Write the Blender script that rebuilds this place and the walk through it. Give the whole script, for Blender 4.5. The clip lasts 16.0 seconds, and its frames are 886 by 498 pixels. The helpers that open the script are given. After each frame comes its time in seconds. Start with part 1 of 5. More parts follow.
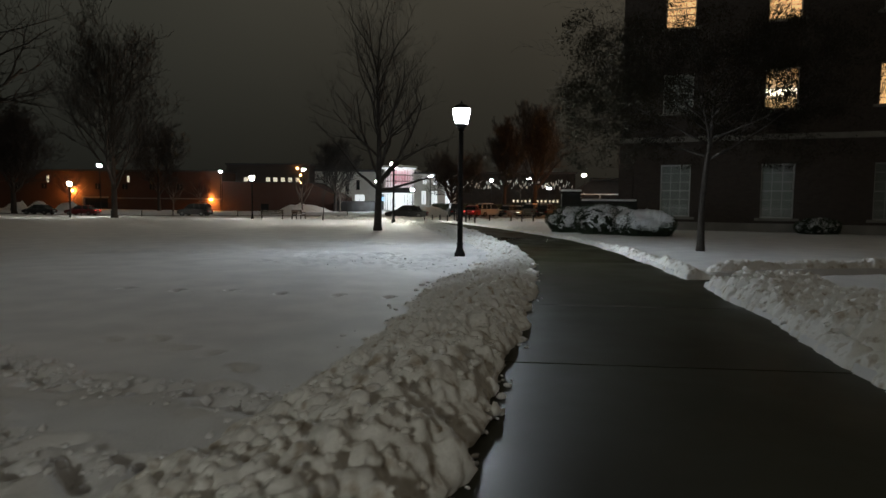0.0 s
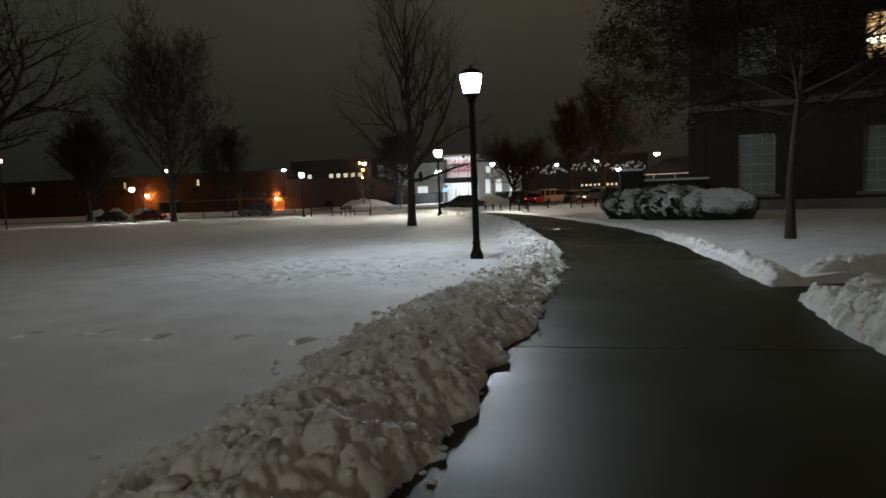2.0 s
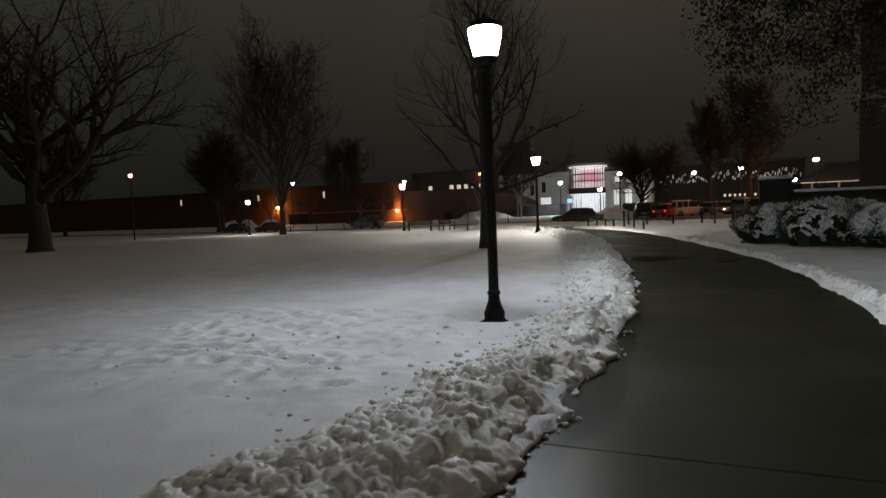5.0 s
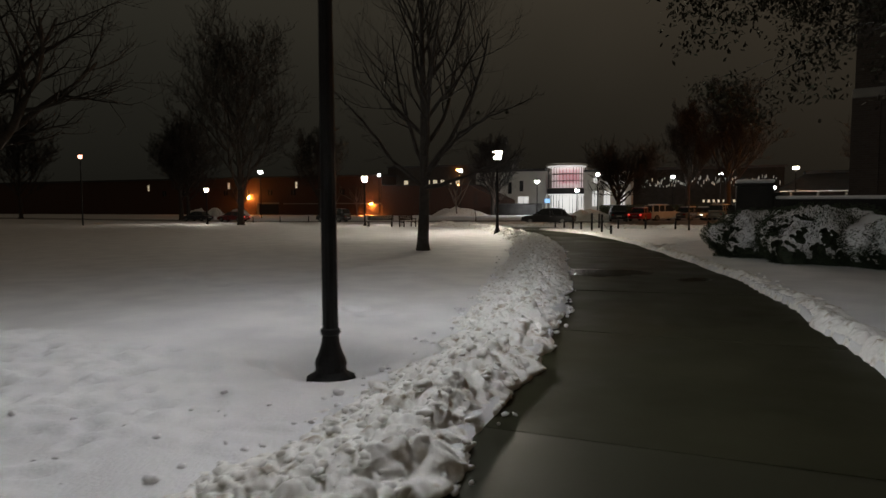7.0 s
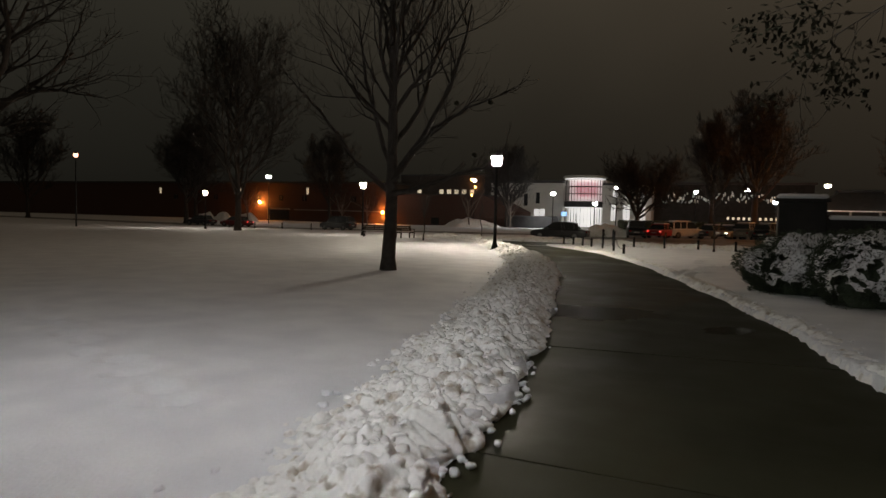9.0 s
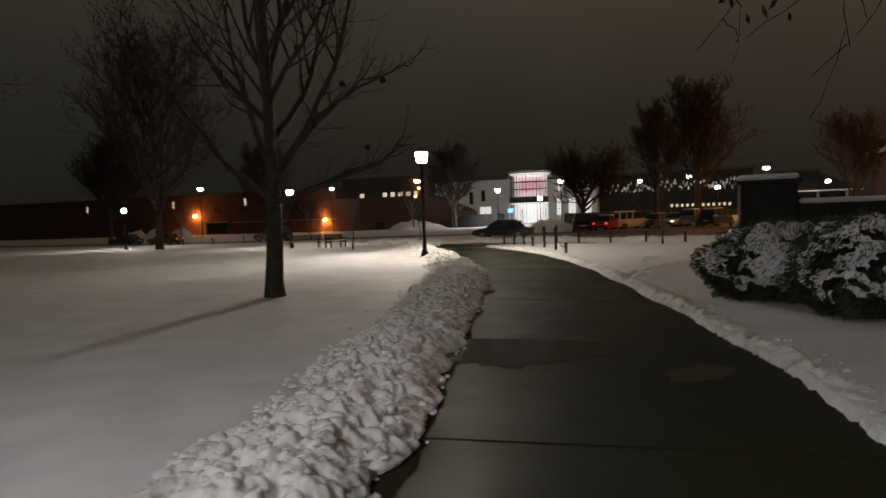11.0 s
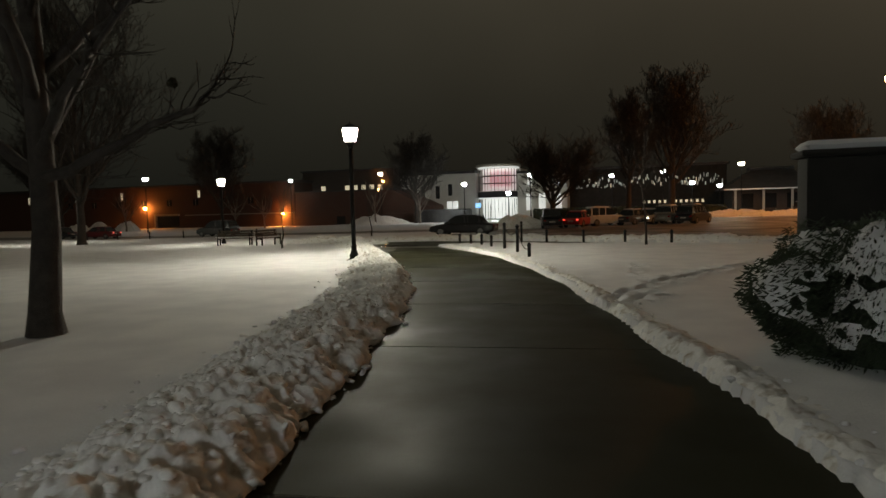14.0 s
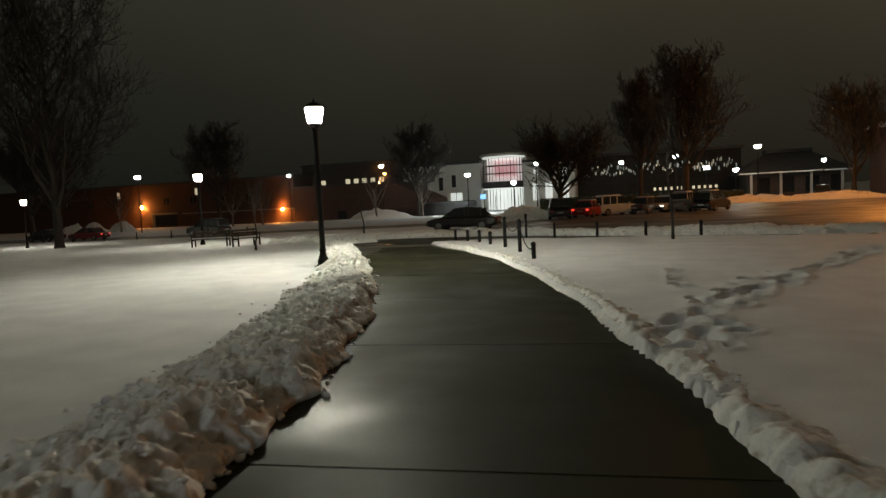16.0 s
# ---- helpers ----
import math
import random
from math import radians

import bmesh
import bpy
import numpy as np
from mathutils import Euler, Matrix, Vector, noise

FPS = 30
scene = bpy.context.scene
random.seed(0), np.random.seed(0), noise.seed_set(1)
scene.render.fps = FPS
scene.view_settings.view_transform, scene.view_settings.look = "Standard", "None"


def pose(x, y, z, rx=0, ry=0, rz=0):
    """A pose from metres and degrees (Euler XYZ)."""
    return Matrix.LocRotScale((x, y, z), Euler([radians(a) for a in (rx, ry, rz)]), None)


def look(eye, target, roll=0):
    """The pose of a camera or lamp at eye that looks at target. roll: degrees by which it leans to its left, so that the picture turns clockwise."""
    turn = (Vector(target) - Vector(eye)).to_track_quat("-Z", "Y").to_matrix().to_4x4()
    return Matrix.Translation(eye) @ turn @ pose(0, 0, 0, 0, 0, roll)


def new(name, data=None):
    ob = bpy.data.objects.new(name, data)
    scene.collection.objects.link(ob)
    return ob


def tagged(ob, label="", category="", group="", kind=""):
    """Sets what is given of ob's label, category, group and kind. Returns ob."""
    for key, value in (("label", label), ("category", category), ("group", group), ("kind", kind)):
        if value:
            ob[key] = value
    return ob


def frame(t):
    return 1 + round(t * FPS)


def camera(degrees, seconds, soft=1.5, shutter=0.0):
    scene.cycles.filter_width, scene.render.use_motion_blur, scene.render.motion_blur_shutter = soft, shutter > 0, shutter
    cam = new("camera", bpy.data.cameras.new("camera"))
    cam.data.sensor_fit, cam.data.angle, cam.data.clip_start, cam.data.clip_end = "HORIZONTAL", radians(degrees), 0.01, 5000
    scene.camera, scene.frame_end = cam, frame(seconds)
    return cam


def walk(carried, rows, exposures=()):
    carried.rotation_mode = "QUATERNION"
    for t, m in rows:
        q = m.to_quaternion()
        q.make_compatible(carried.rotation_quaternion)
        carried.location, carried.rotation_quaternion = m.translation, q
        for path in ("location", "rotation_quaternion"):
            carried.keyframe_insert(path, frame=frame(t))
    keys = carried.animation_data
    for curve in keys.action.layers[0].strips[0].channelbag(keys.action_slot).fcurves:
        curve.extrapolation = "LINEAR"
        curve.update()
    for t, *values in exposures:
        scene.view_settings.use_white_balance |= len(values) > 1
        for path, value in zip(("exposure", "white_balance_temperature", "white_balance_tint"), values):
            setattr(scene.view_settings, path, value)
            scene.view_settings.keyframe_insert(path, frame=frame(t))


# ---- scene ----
cam = camera(69.5, 16.0, shutter=0.35)
PATH = [
    (0, (1.517, -0.999, 1.584), (1.336, 0.987, 1.437), 0.6),
    (0.5, (1.889, 0.047, 1.588), (1.665, 2.028, 1.428), -2.9),
    (1, (2.062, 0.904, 1.645), (1.785, 2.881, 1.527), 0.0),
    (1.5, (2.337, 1.913, 1.651), (2.026, 3.885, 1.53), -0.8),
    (2, (2.603, 2.67, 1.581), (2.195, 4.621, 1.404), -2.2),
    (2.5, (2.79, 3.702, 1.631), (2.151, 5.592, 1.49), -2.0),
    (3, (3.03, 4.734, 1.688), (2.267, 6.578, 1.552), -4.3),
    (5.5, (3.47, 9.36, 1.646), (2.679, 11.193, 1.522), -1.7),
    (6, (3.532, 10.252, 1.634), (2.917, 12.149, 1.482), -0.5),
    (6.5, (3.59, 11.153, 1.658), (2.919, 13.032, 1.521), -1.7),
    (7, (3.662, 12.053, 1.629), (2.917, 13.903, 1.487), -0.2),
    (7.5, (3.689, 13.16, 1.637), (2.978, 15.027, 1.545), -0.4),
    (8, (3.559, 14.183, 1.617), (2.858, 16.053, 1.497), 2.4),
    (10.5, (3.385, 18.679, 1.74), (2.456, 20.449, 1.676), -1.9),
    (11, (3.296, 19.441, 1.743), (2.633, 21.324, 1.636), -2.0),
    (11.5, (3.251, 20.157, 1.715), (2.63, 22.055, 1.617), 0.1),
    (12, (3.118, 21.061, 1.69), (2.528, 22.968, 1.558), 0.5),
    (12.5, (3.084, 21.947, 1.696), (2.497, 23.858, 1.656), 2.6),
    (13, (3.002, 22.77, 1.692), (2.409, 24.68, 1.65), -0.4),
    (13.5, (2.819, 23.769, 1.705), (2.206, 25.671, 1.633), 0.2),
    (14, (2.729, 24.764, 1.627), (2.151, 26.674, 1.502), -1.5),
    (14.5, (2.599, 25.5, 1.642), (2.01, 27.404, 1.474), -0.5),
    (15, (2.565, 26.349, 1.715), (1.995, 28.26, 1.564), -2.3),
    (15.5, (2.394, 27.394, 1.624), (1.781, 29.294, 1.494), -1.6),
    (16, (2.245, 28.374, 1.637), (1.643, 30.275, 1.488), -2.8),
]
walk(cam, [(t, look(eye, target, roll)) for t, eye, target, roll in PATH],
     exposures=[(0.0, 0.40, 6300, 2), (3.0, 0.34, 6350, 3), (5.5, 0.05, 6550, 8), (8.0, -0.1, 7150, 9), (10.5, 0.2, 6950, 12),
                (13.5, 0.05, 6950, 3), (16.0, 0.05, 6800, -2)])

# ---- world and night sky ----
night = bpy.data.worlds.new("night_sky")
scene.world = night
night.use_nodes = True
wn, wl = night.node_tree.nodes, night.node_tree.links
w_bg = wn["Background"]
w_co = wn.new("ShaderNodeTexCoord")
w_sep = wn.new("ShaderNodeSeparateXYZ")
w_ramp = wn.new("ShaderNodeValToRGB")
w_ramp.color_ramp.elements[0].position, w_ramp.color_ramp.elements[0].color = 0.0, (0.0085, 0.0080, 0.0070, 1)
w_ramp.color_ramp.elements[1].position, w_ramp.color_ramp.elements[1].color = 0.45, (0.0430, 0.0390, 0.0325, 1)
w_mid = w_ramp.color_ramp.elements.new(0.16)
w_mid.color = (0.0185, 0.0173, 0.0148, 1)
w_top = w_ramp.color_ramp.elements.new(1.0)
w_top.color = (0.0180, 0.0162, 0.0138, 1)
w_noise = wn.new("ShaderNodeTexNoise")
w_noise.inputs["Scale"].default_value, w_noise.inputs["Detail"].default_value = 2.2, 3
w_map = wn.new("ShaderNodeMapRange")
w_map.inputs["To Min"].default_value, w_map.inputs["To Max"].default_value = 0.7, 1.3
w_mix = wn.new("ShaderNodeMix")
w_mix.data_type, w_mix.blend_type, w_mix.inputs[0].default_value = "RGBA", "MULTIPLY", 1.0
wl.new(w_co.outputs["Generated"], w_sep.inputs[0])
wl.new(w_sep.outputs["Z"], w_ramp.inputs[0])
wl.new(w_co.outputs["Generated"], w_noise.inputs["Vector"])
wl.new(w_noise.outputs["Fac"], w_map.inputs["Value"])
wl.new(w_ramp.outputs["Color"], w_mix.inputs[6])
wl.new(w_map.outputs["Result"], w_mix.inputs[7])
# the town's glow lies to the east
w_side = wn.new("ShaderNodeMapRange")
w_side.inputs["From Min"].default_value, w_side.inputs["From Max"].default_value = -0.7, 0.35
w_tint = wn.new("ShaderNodeMix")
w_tint.data_type = "RGBA"
w_tint.inputs[6].default_value, w_tint.inputs[7].default_value = (0.85, 0.88, 0.84, 1), (1.55, 1.36, 1.18, 1)
w_mul = wn.new("ShaderNodeMix")
w_mul.data_type, w_mul.blend_type, w_mul.inputs[0].default_value = "RGBA", "MULTIPLY", 1.0
wl.new(w_sep.outputs["X"], w_side.inputs["Value"])
wl.new(w_side.outputs["Result"], w_tint.inputs[0])
wl.new(w_mix.outputs[2], w_mul.inputs[6])
wl.new(w_tint.outputs[2], w_mul.inputs[7])
wl.new(w_mul.outputs[2], w_bg.inputs["Color"])
w_bg.inputs["Strength"].default_value = 1.0

# brightness of the lamp globes
WHITE_LAMP, WARM_LAMP, SODIUM = 315.0, 830.0, 680.0

# ---- materials ----


def mat(name, color, rough=0.7, metal=0.0, var=0.15, scale=6.0, fine=60.0, bump=0.2, dist=0.01, spec=0.5, color2=None, rough2=None):
    m = bpy.data.materials.new(name)
    m.use_nodes = True
    n, l = m.node_tree.nodes, m.node_tree.links
    b = n["Principled BSDF"]
    b.inputs["Metallic"].default_value = metal
    b.inputs["Specular IOR Level"].default_value = spec
    co = n.new("ShaderNodeTexCoord")
    big, small = n.new("ShaderNodeTexNoise"), n.new("ShaderNodeTexNoise")
    for t, s in ((big, scale), (small, fine)):
        t.inputs["Scale"].default_value, t.inputs["Detail"].default_value = s, 5
        l.new(co.outputs["Object"], t.inputs["Vector"])
    ramp = n.new("ShaderNodeValToRGB")
    c2 = color2 or tuple(c * (1 - 2 * var) for c in color)
    ramp.color_ramp.elements[0].position, ramp.color_ramp.elements[0].color = 0.35, (*c2, 1)
    ramp.color_ramp.elements[1].position, ramp.color_ramp.elements[1].color = 0.65, (*color, 1)
    l.new(big.outputs["Fac"], ramp.inputs[0])
    gm = n.new("ShaderNodeMapRange")
    gm.inputs["To Min"].default_value, gm.inputs["To Max"].default_value = 1 - var, 1 + var
    l.new(small.outputs["Fac"], gm.inputs["Value"])
    mx = n.new("ShaderNodeMix")
    mx.data_type, mx.blend_type, mx.inputs[0].default_value = "RGBA", "MULTIPLY", 1.0
    l.new(ramp.outputs["Color"], mx.inputs[6])
    l.new(gm.outputs["Result"], mx.inputs[7])
    l.new(mx.outputs[2], b.inputs["Base Color"])
    rr = n.new("ShaderNodeMapRange")
    rr.inputs["From Min"].default_value, rr.inputs["From Max"].default_value = 0.35, 0.65
    rr.inputs["To Min"].default_value, rr.inputs["To Max"].default_value = (rough if rough2 is None else rough2), rough
    l.new(big.outputs["Fac"], rr.inputs["Value"])
    l.new(rr.outputs["Result"], b.inputs["Roughness"])
    if bump:
        bp = n.new("ShaderNodeBump")
        bp.inputs["Strength"].default_value, bp.inputs["Distance"].default_value = bump, dist
        l.new(small.outputs["Fac"], bp.inputs["Height"])
        l.new(bp.outputs["Normal"], b.inputs["Normal"])
    return m


def glow(name, color, strength):
    m = bpy.data.materials.new(name)
    m.use_nodes = True
    b = m.node_tree.nodes["Principled BSDF"]
    b.inputs["Base Color"].default_value = (0.8, 0.8, 0.8, 1)
    b.inputs["Emission Color"].default_value = (*color, 1)
    b.inputs["Emission Strength"].default_value = strength
    return m


def brick_mat(name, c1, c2, mortar):
    m = mat(name, c1, 0.9, var=0.12, scale=0.6, fine=30)
    n, l = m.node_tree.nodes, m.node_tree.links
    br, co = n.new("ShaderNodeTexBrick"), n.new("ShaderNodeTexCoord")
    mp = n.new("ShaderNodeMapping")
    mp.inputs["Rotation"].default_value = (radians(90), 0, 0)
    br.inputs["Color1"].default_value, br.inputs["Color2"].default_value, br.inputs["Mortar"].default_value = (*c1, 1), (*c2, 1), (*mortar, 1)
    br.inputs["Scale"].default_value = 1.0
    br.inputs["Brick Width"].default_value, br.inputs["Row Height"].default_value, br.inputs["Mortar Size"].default_value = 0.21, 0.075, 0.006
    l.new(co.outputs["Object"], mp.inputs["Vector"])
    l.new(mp.outputs["Vector"], br.inputs["Vector"])
    l.new(br.outputs["Color"], n["Principled BSDF"].inputs["Base Color"])
    return m


SNOW = mat("snow", (0.80, 0.80, 0.81), 0.75, var=0.06, scale=1.3, fine=45, bump=0.35, dist=0.02, spec=0.25, color2=(0.70, 0.70, 0.72))
HEAP = mat("shovelled_snow", (0.83, 0.82, 0.80), 0.8, var=0.15, scale=6.5, fine=30, bump=0.3, dist=0.02, spec=0.2, color2=(0.46, 0.40, 0.33))
for node in HEAP.node_tree.nodes:
    if node.type == "VALTORGB":
        node.color_ramp.elements[0].position, node.color_ramp.elements[1].position = 0.30, 0.45
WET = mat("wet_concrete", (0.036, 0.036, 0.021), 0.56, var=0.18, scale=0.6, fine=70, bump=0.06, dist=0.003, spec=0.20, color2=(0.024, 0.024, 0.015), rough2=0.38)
# Darker, rougher copy of WET: lamp sheen on later bays toned down in material.
DULLED = mat("dulled_concrete", (0.033, 0.032, 0.017), 0.76, var=0.18, scale=0.6, fine=70, bump=0.08, dist=0.003, spec=0.10, color2=(0.022, 0.022, 0.012), rough2=0.44)
ASPHALT = mat("wet_asphalt", (0.055, 0.052, 0.048), 0.6, var=0.2, scale=0.28, fine=60, bump=0.3, dist=0.006, color2=(0.20, 0.19, 0.18), rough2=0.45)
SLUSH = mat("slushy_road", (0.34, 0.33, 0.32), 0.65, var=0.2, scale=0.25, fine=20, bump=0.3, dist=0.02, color2=(0.12, 0.115, 0.11))
WATER = mat("puddle_water", (0.026, 0.026, 0.017), 0.19, var=0.05, scale=7, fine=26, bump=0.10, dist=0.004, spec=0.5, rough2=0.08)
IRON = mat("black_painted_iron", (0.008, 0.008, 0.009), 0.6, var=0.2, scale=9, fine=80, bump=0.1, dist=0.002, spec=0.25)
BARK = mat("bark", (0.045, 0.037, 0.031), 0.9, var=0.25, scale=7, fine=45, bump=0.8, dist=0.02)
PALEBARK = mat("pale_bark", (0.23, 0.20, 0.17), 0.9, var=0.25, scale=7, fine=45, bump=0.6, dist=0.02)
TWIG = mat("twig_bark", (0.03, 0.025, 0.022), 0.9, var=0.2, scale=7, fine=60, bump=0)
LEAF = mat("dry_leaf", (0.024, 0.026, 0.016), 0.8, var=0.3, scale=2, fine=12, bump=0, spec=0.15, color2=(0.032, 0.025, 0.016))
YEW = mat("yew_foliage", (0.045, 0.065, 0.035), 0.7, var=0.3, scale=4, fine=30, bump=0)
BRICK = brick_mat("red_brick", (0.075, 0.030, 0.019), (0.055, 0.023, 0.016), (0.07, 0.057, 0.047))
DARKBRICK = brick_mat("dark_brick", (0.060, 0.044, 0.036), (0.044, 0.032, 0.026), (0.068, 0.063, 0.057))
STUCCO = mat("dark_enclosure_wall", (0.022, 0.021, 0.019), 0.9, var=0.2, scale=1.5, fine=40, bump=0.3)
STONE = mat("limestone", (0.24, 0.225, 0.20), 0.85, var=0.12, scale=1.2, fine=25, bump=0.3)
RENDERED = mat("pale_panel_wall", (0.55, 0.53, 0.48), 0.8, var=0.06, scale=0.4, fine=8, bump=0.1)
WHITEPAINT = mat("white_window_paint", (0.40, 0.39, 0.36), 0.5, var=0.05, scale=5, fine=40, bump=0.05)
ROOF = mat("dark_roof", (0.05, 0.05, 0.052), 0.8, var=0.15, scale=1, fine=12)
GLASS = mat("dark_glass", (0.02, 0.022, 0.024), 0.08, var=0.05, scale=2, fine=4, bump=0, spec=0.6)
CLEAR = mat("clear_glass", (0.9, 0.92, 0.92), 0.03, var=0.02, scale=2, fine=4, bump=0)
CLEAR.node_tree.nodes["Principled BSDF"].inputs["Transmission Weight"].default_value = 1.0
BLIND = mat("window_blind", (0.25, 0.255, 0.23), 0.7, var=0.06, scale=1, fine=30, bump=0.1)
RUBBER = mat("tyre_rubber", (0.02, 0.02, 0.02), 0.9, var=0.1, bump=0.2)
ALLOY = mat("alloy_rim", (0.16, 0.16, 0.165), 0.45, 0.6, var=0.05, bump=0)
WOOD = mat("bench_wood", (0.10, 0.075, 0.055), 0.75, var=0.2, scale=3, fine=50, bump=0.3, dist=0.003)
G_WHITE = glow("lamp_globe_white", (0.88, 0.93, 1.0), WHITE_LAMP)
G_WARM = glow("lamp_globe_warm", (1.0, 0.95, 0.83), WARM_LAMP)
G_START = glow("lamp_globe_yellowish", (1.0, 0.94, 0.84), 270.0)
G_SODIUM = glow("sodium_lamp", (1.0, 0.33, 0.06), SODIUM)
G_ROOM = glow("lit_room_warm", (1.0, 0.52, 0.20), 0.8)
G_TUBE = glow("lit_ceiling_light", (1.0, 0.86, 0.62), 6.0)
G_HALL = glow("lit_hall_white", (0.95, 0.97, 1.0), 0.55)
G_PINK = glow("lit_pink_banner", (1.0, 0.40, 0.50), 0.42)
G_BLUE = glow("blue_sign", (0.15, 0.45, 1.0), 1.5)
G_WHITE_FAR = glow("far_lamp_white", (0.88, 0.95, 1.0), 45.0)
G_FLOOD = glow("entrance_lamp_white", (0.92, 0.96, 1.0), 300.0)
G_CAR = glow("car_lamp", (1.0, 0.95, 0.85), 6.0)
G_SMALL = glow("small_orange_lamp", (1.0, 0.42, 0.12), 22.0)
G_WARM_MID = glow("lamp_globe_beyond", (1.0, 0.94, 0.82), 480.0)
G_WARM_FAR = glow("far_lamp_warm", (1.0, 0.88, 0.66), 70.0)
G_PINKISH = glow("far_lamp_reddish", (1.0, 0.42, 0.28), 5.0)
G_LOT = glow("lot_sodium_lamp", (1.0, 0.33, 0.07), 2900.0)
G_ROOMFAR = glow("far_lit_room", (1.0, 0.85, 0.60), 0.5)
G_BAND = glow("bright_window_band", (1.0, 0.82, 0.58), 0.9)
G_PALE = glow("pale_lit_interior", (1.0, 0.80, 0.85), 0.45)
G_STRIP = glow("strip_glazing_light", (0.75, 1.0, 0.95), 0.14)
G_RED = glow("tail_light_red", (1.0, 0.04, 0.03), 1.5)

# ---- mesh tools ----


def part(name, bm, material, parent=None, label="", smooth=False):
    """Links a bmesh as one mesh object, under parent if given."""
    me = bpy.data.meshes.new(name)
    bm.normal_update()
    bm.to_mesh(me)
    bm.free()
    me.materials.append(material)
    if smooth:
        me.shade_smooth()
    ob = new(name, me)
    if parent is not None:
        ob.parent = parent
    if label:
        tagged(ob, label)
    return ob


def sheet(name, verts, faces, material, parent=None, smooth=True):
    me = bpy.data.meshes.new(name)
    me.from_pydata(verts, [], faces)
    me.materials.append(material)
    if smooth:
        me.shade_smooth()
    ob = new(name, me)
    if parent is not None:
        ob.parent = parent
    return ob


def grid_faces(nu, nv):
    i = np.arange(nu - 1)[:, None] * nv + np.arange(nv - 1)[None, :]
    return np.stack([i, i + nv, i + nv + 1, i + 1], -1).reshape(-1, 4).tolist()


def thing(name, m, label, category, group="", kind=""):
    ob = new(name)
    ob.matrix_basis = m
    ob.empty_display_size = 0.2
    return tagged(ob, label, category, group, kind)


def box(bm, x0, y0, z0, x1, y1, z1, bevel=0.0):
    r = bmesh.ops.create_cube(bm, size=1, matrix=Matrix.Translation(((x0 + x1) / 2, (y0 + y1) / 2, (z0 + z1) / 2)) @ Matrix.Diagonal((x1 - x0, y1 - y0, z1 - z0, 1)))
    if bevel:
        edges = list({e for v in r["verts"] for e in v.link_edges})
        bmesh.ops.bevel(bm, geom=edges, offset=bevel, segments=1, affect="EDGES")
    return bm


def boxed(*args, **kw):
    return box(bmesh.new(), *args, **kw)


def lathe(profile, sides=20, flutes=0.0):
    """A turned solid from (radius, height) pairs."""
    bm = bmesh.new()
    rings = []
    for r, z in profile:
        rings.append([bm.verts.new(((r * (1 - (flutes if k % 2 else 0))) * math.cos(2 * math.pi * k / sides), (r * (1 - (flutes if k % 2 else 0))) * math.sin(2 * math.pi * k / sides), z)) for k in range(sides)])
    for a, b in zip(rings, rings[1:]):
        for k in range(sides):
            bm.faces.new((a[k], a[(k + 1) % sides], b[(k + 1) % sides], b[k]))
    bm.faces.new(rings[0][::-1])
    bm.faces.new(rings[-1])
    return bm


def tube_into(verts, faces, pts, radii, sides):
    """Adds a tapered tube along pts to the lists."""
    base = len(verts)
    for i, (p, r) in enumerate(zip(pts, radii)):
        d = (pts[min(i + 1, len(pts) - 1)] - pts[max(i - 1, 0)]).normalized()
        u = d.orthogonal().normalized()
        v = d.cross(u)
        for k in range(sides):
            a = 2 * math.pi * k / sides
            verts.append(tuple(p + u * (r * math.cos(a)) + v * (r * math.sin(a))))
    for i in range(len(pts) - 1):
        for k in range(sides):
            a, b = base + i * sides + k, base + i * sides + (k + 1) % sides
            faces.append((a, b, b + sides, a + sides))
    faces.append(tuple(base + k for k in range(sides))[::-1])
    faces.append(tuple(base + (len(pts) - 1) * sides + k for k in range(sides)))


def hash2(i, j, seed):
    h = np.sin(i * 127.1 + j * 311.7 + seed * 74.7) * 43758.5453
    return h - np.floor(h)


def lumps(x, y, cell, seed):
    """Rounded clods: the highest of jittered domes round each place."""
    gx, gy = np.floor(x / cell), np.floor(y / cell)
    best = np.zeros_like(x)
    for di in (-1, 0, 1):
        for dj in (-1, 0, 1):
            i, j = gx + di, gy + dj
            cx, cy = (i + hash2(i, j, seed)) * cell, (j + hash2(i, j, seed + 1)) * cell
            r = cell * (0.35 + 0.5 * hash2(i, j, seed + 2))
            d2 = ((x - cx) ** 2 + (y - cy) ** 2) / r ** 2
            best = np.maximum(best, np.sqrt(np.clip(1 - d2, 0, 1)) * r)
    return best


def soft_noise(x, y, cell, seed):
    gx, gy = np.floor(x / cell), np.floor(y / cell)
    fx, fy = x / cell - gx, y / cell - gy
    fx, fy = fx * fx * (3 - 2 * fx), fy * fy * (3 - 2 * fy)
    a, b = hash2(gx, gy, seed), hash2(gx + 1, gy, seed)
    c, d = hash2(gx, gy + 1, seed), hash2(gx + 1, gy + 1, seed)
    return (a * (1 - fx) + b * fx) * (1 - fy) + (c * (1 - fx) + d * fx) * fy


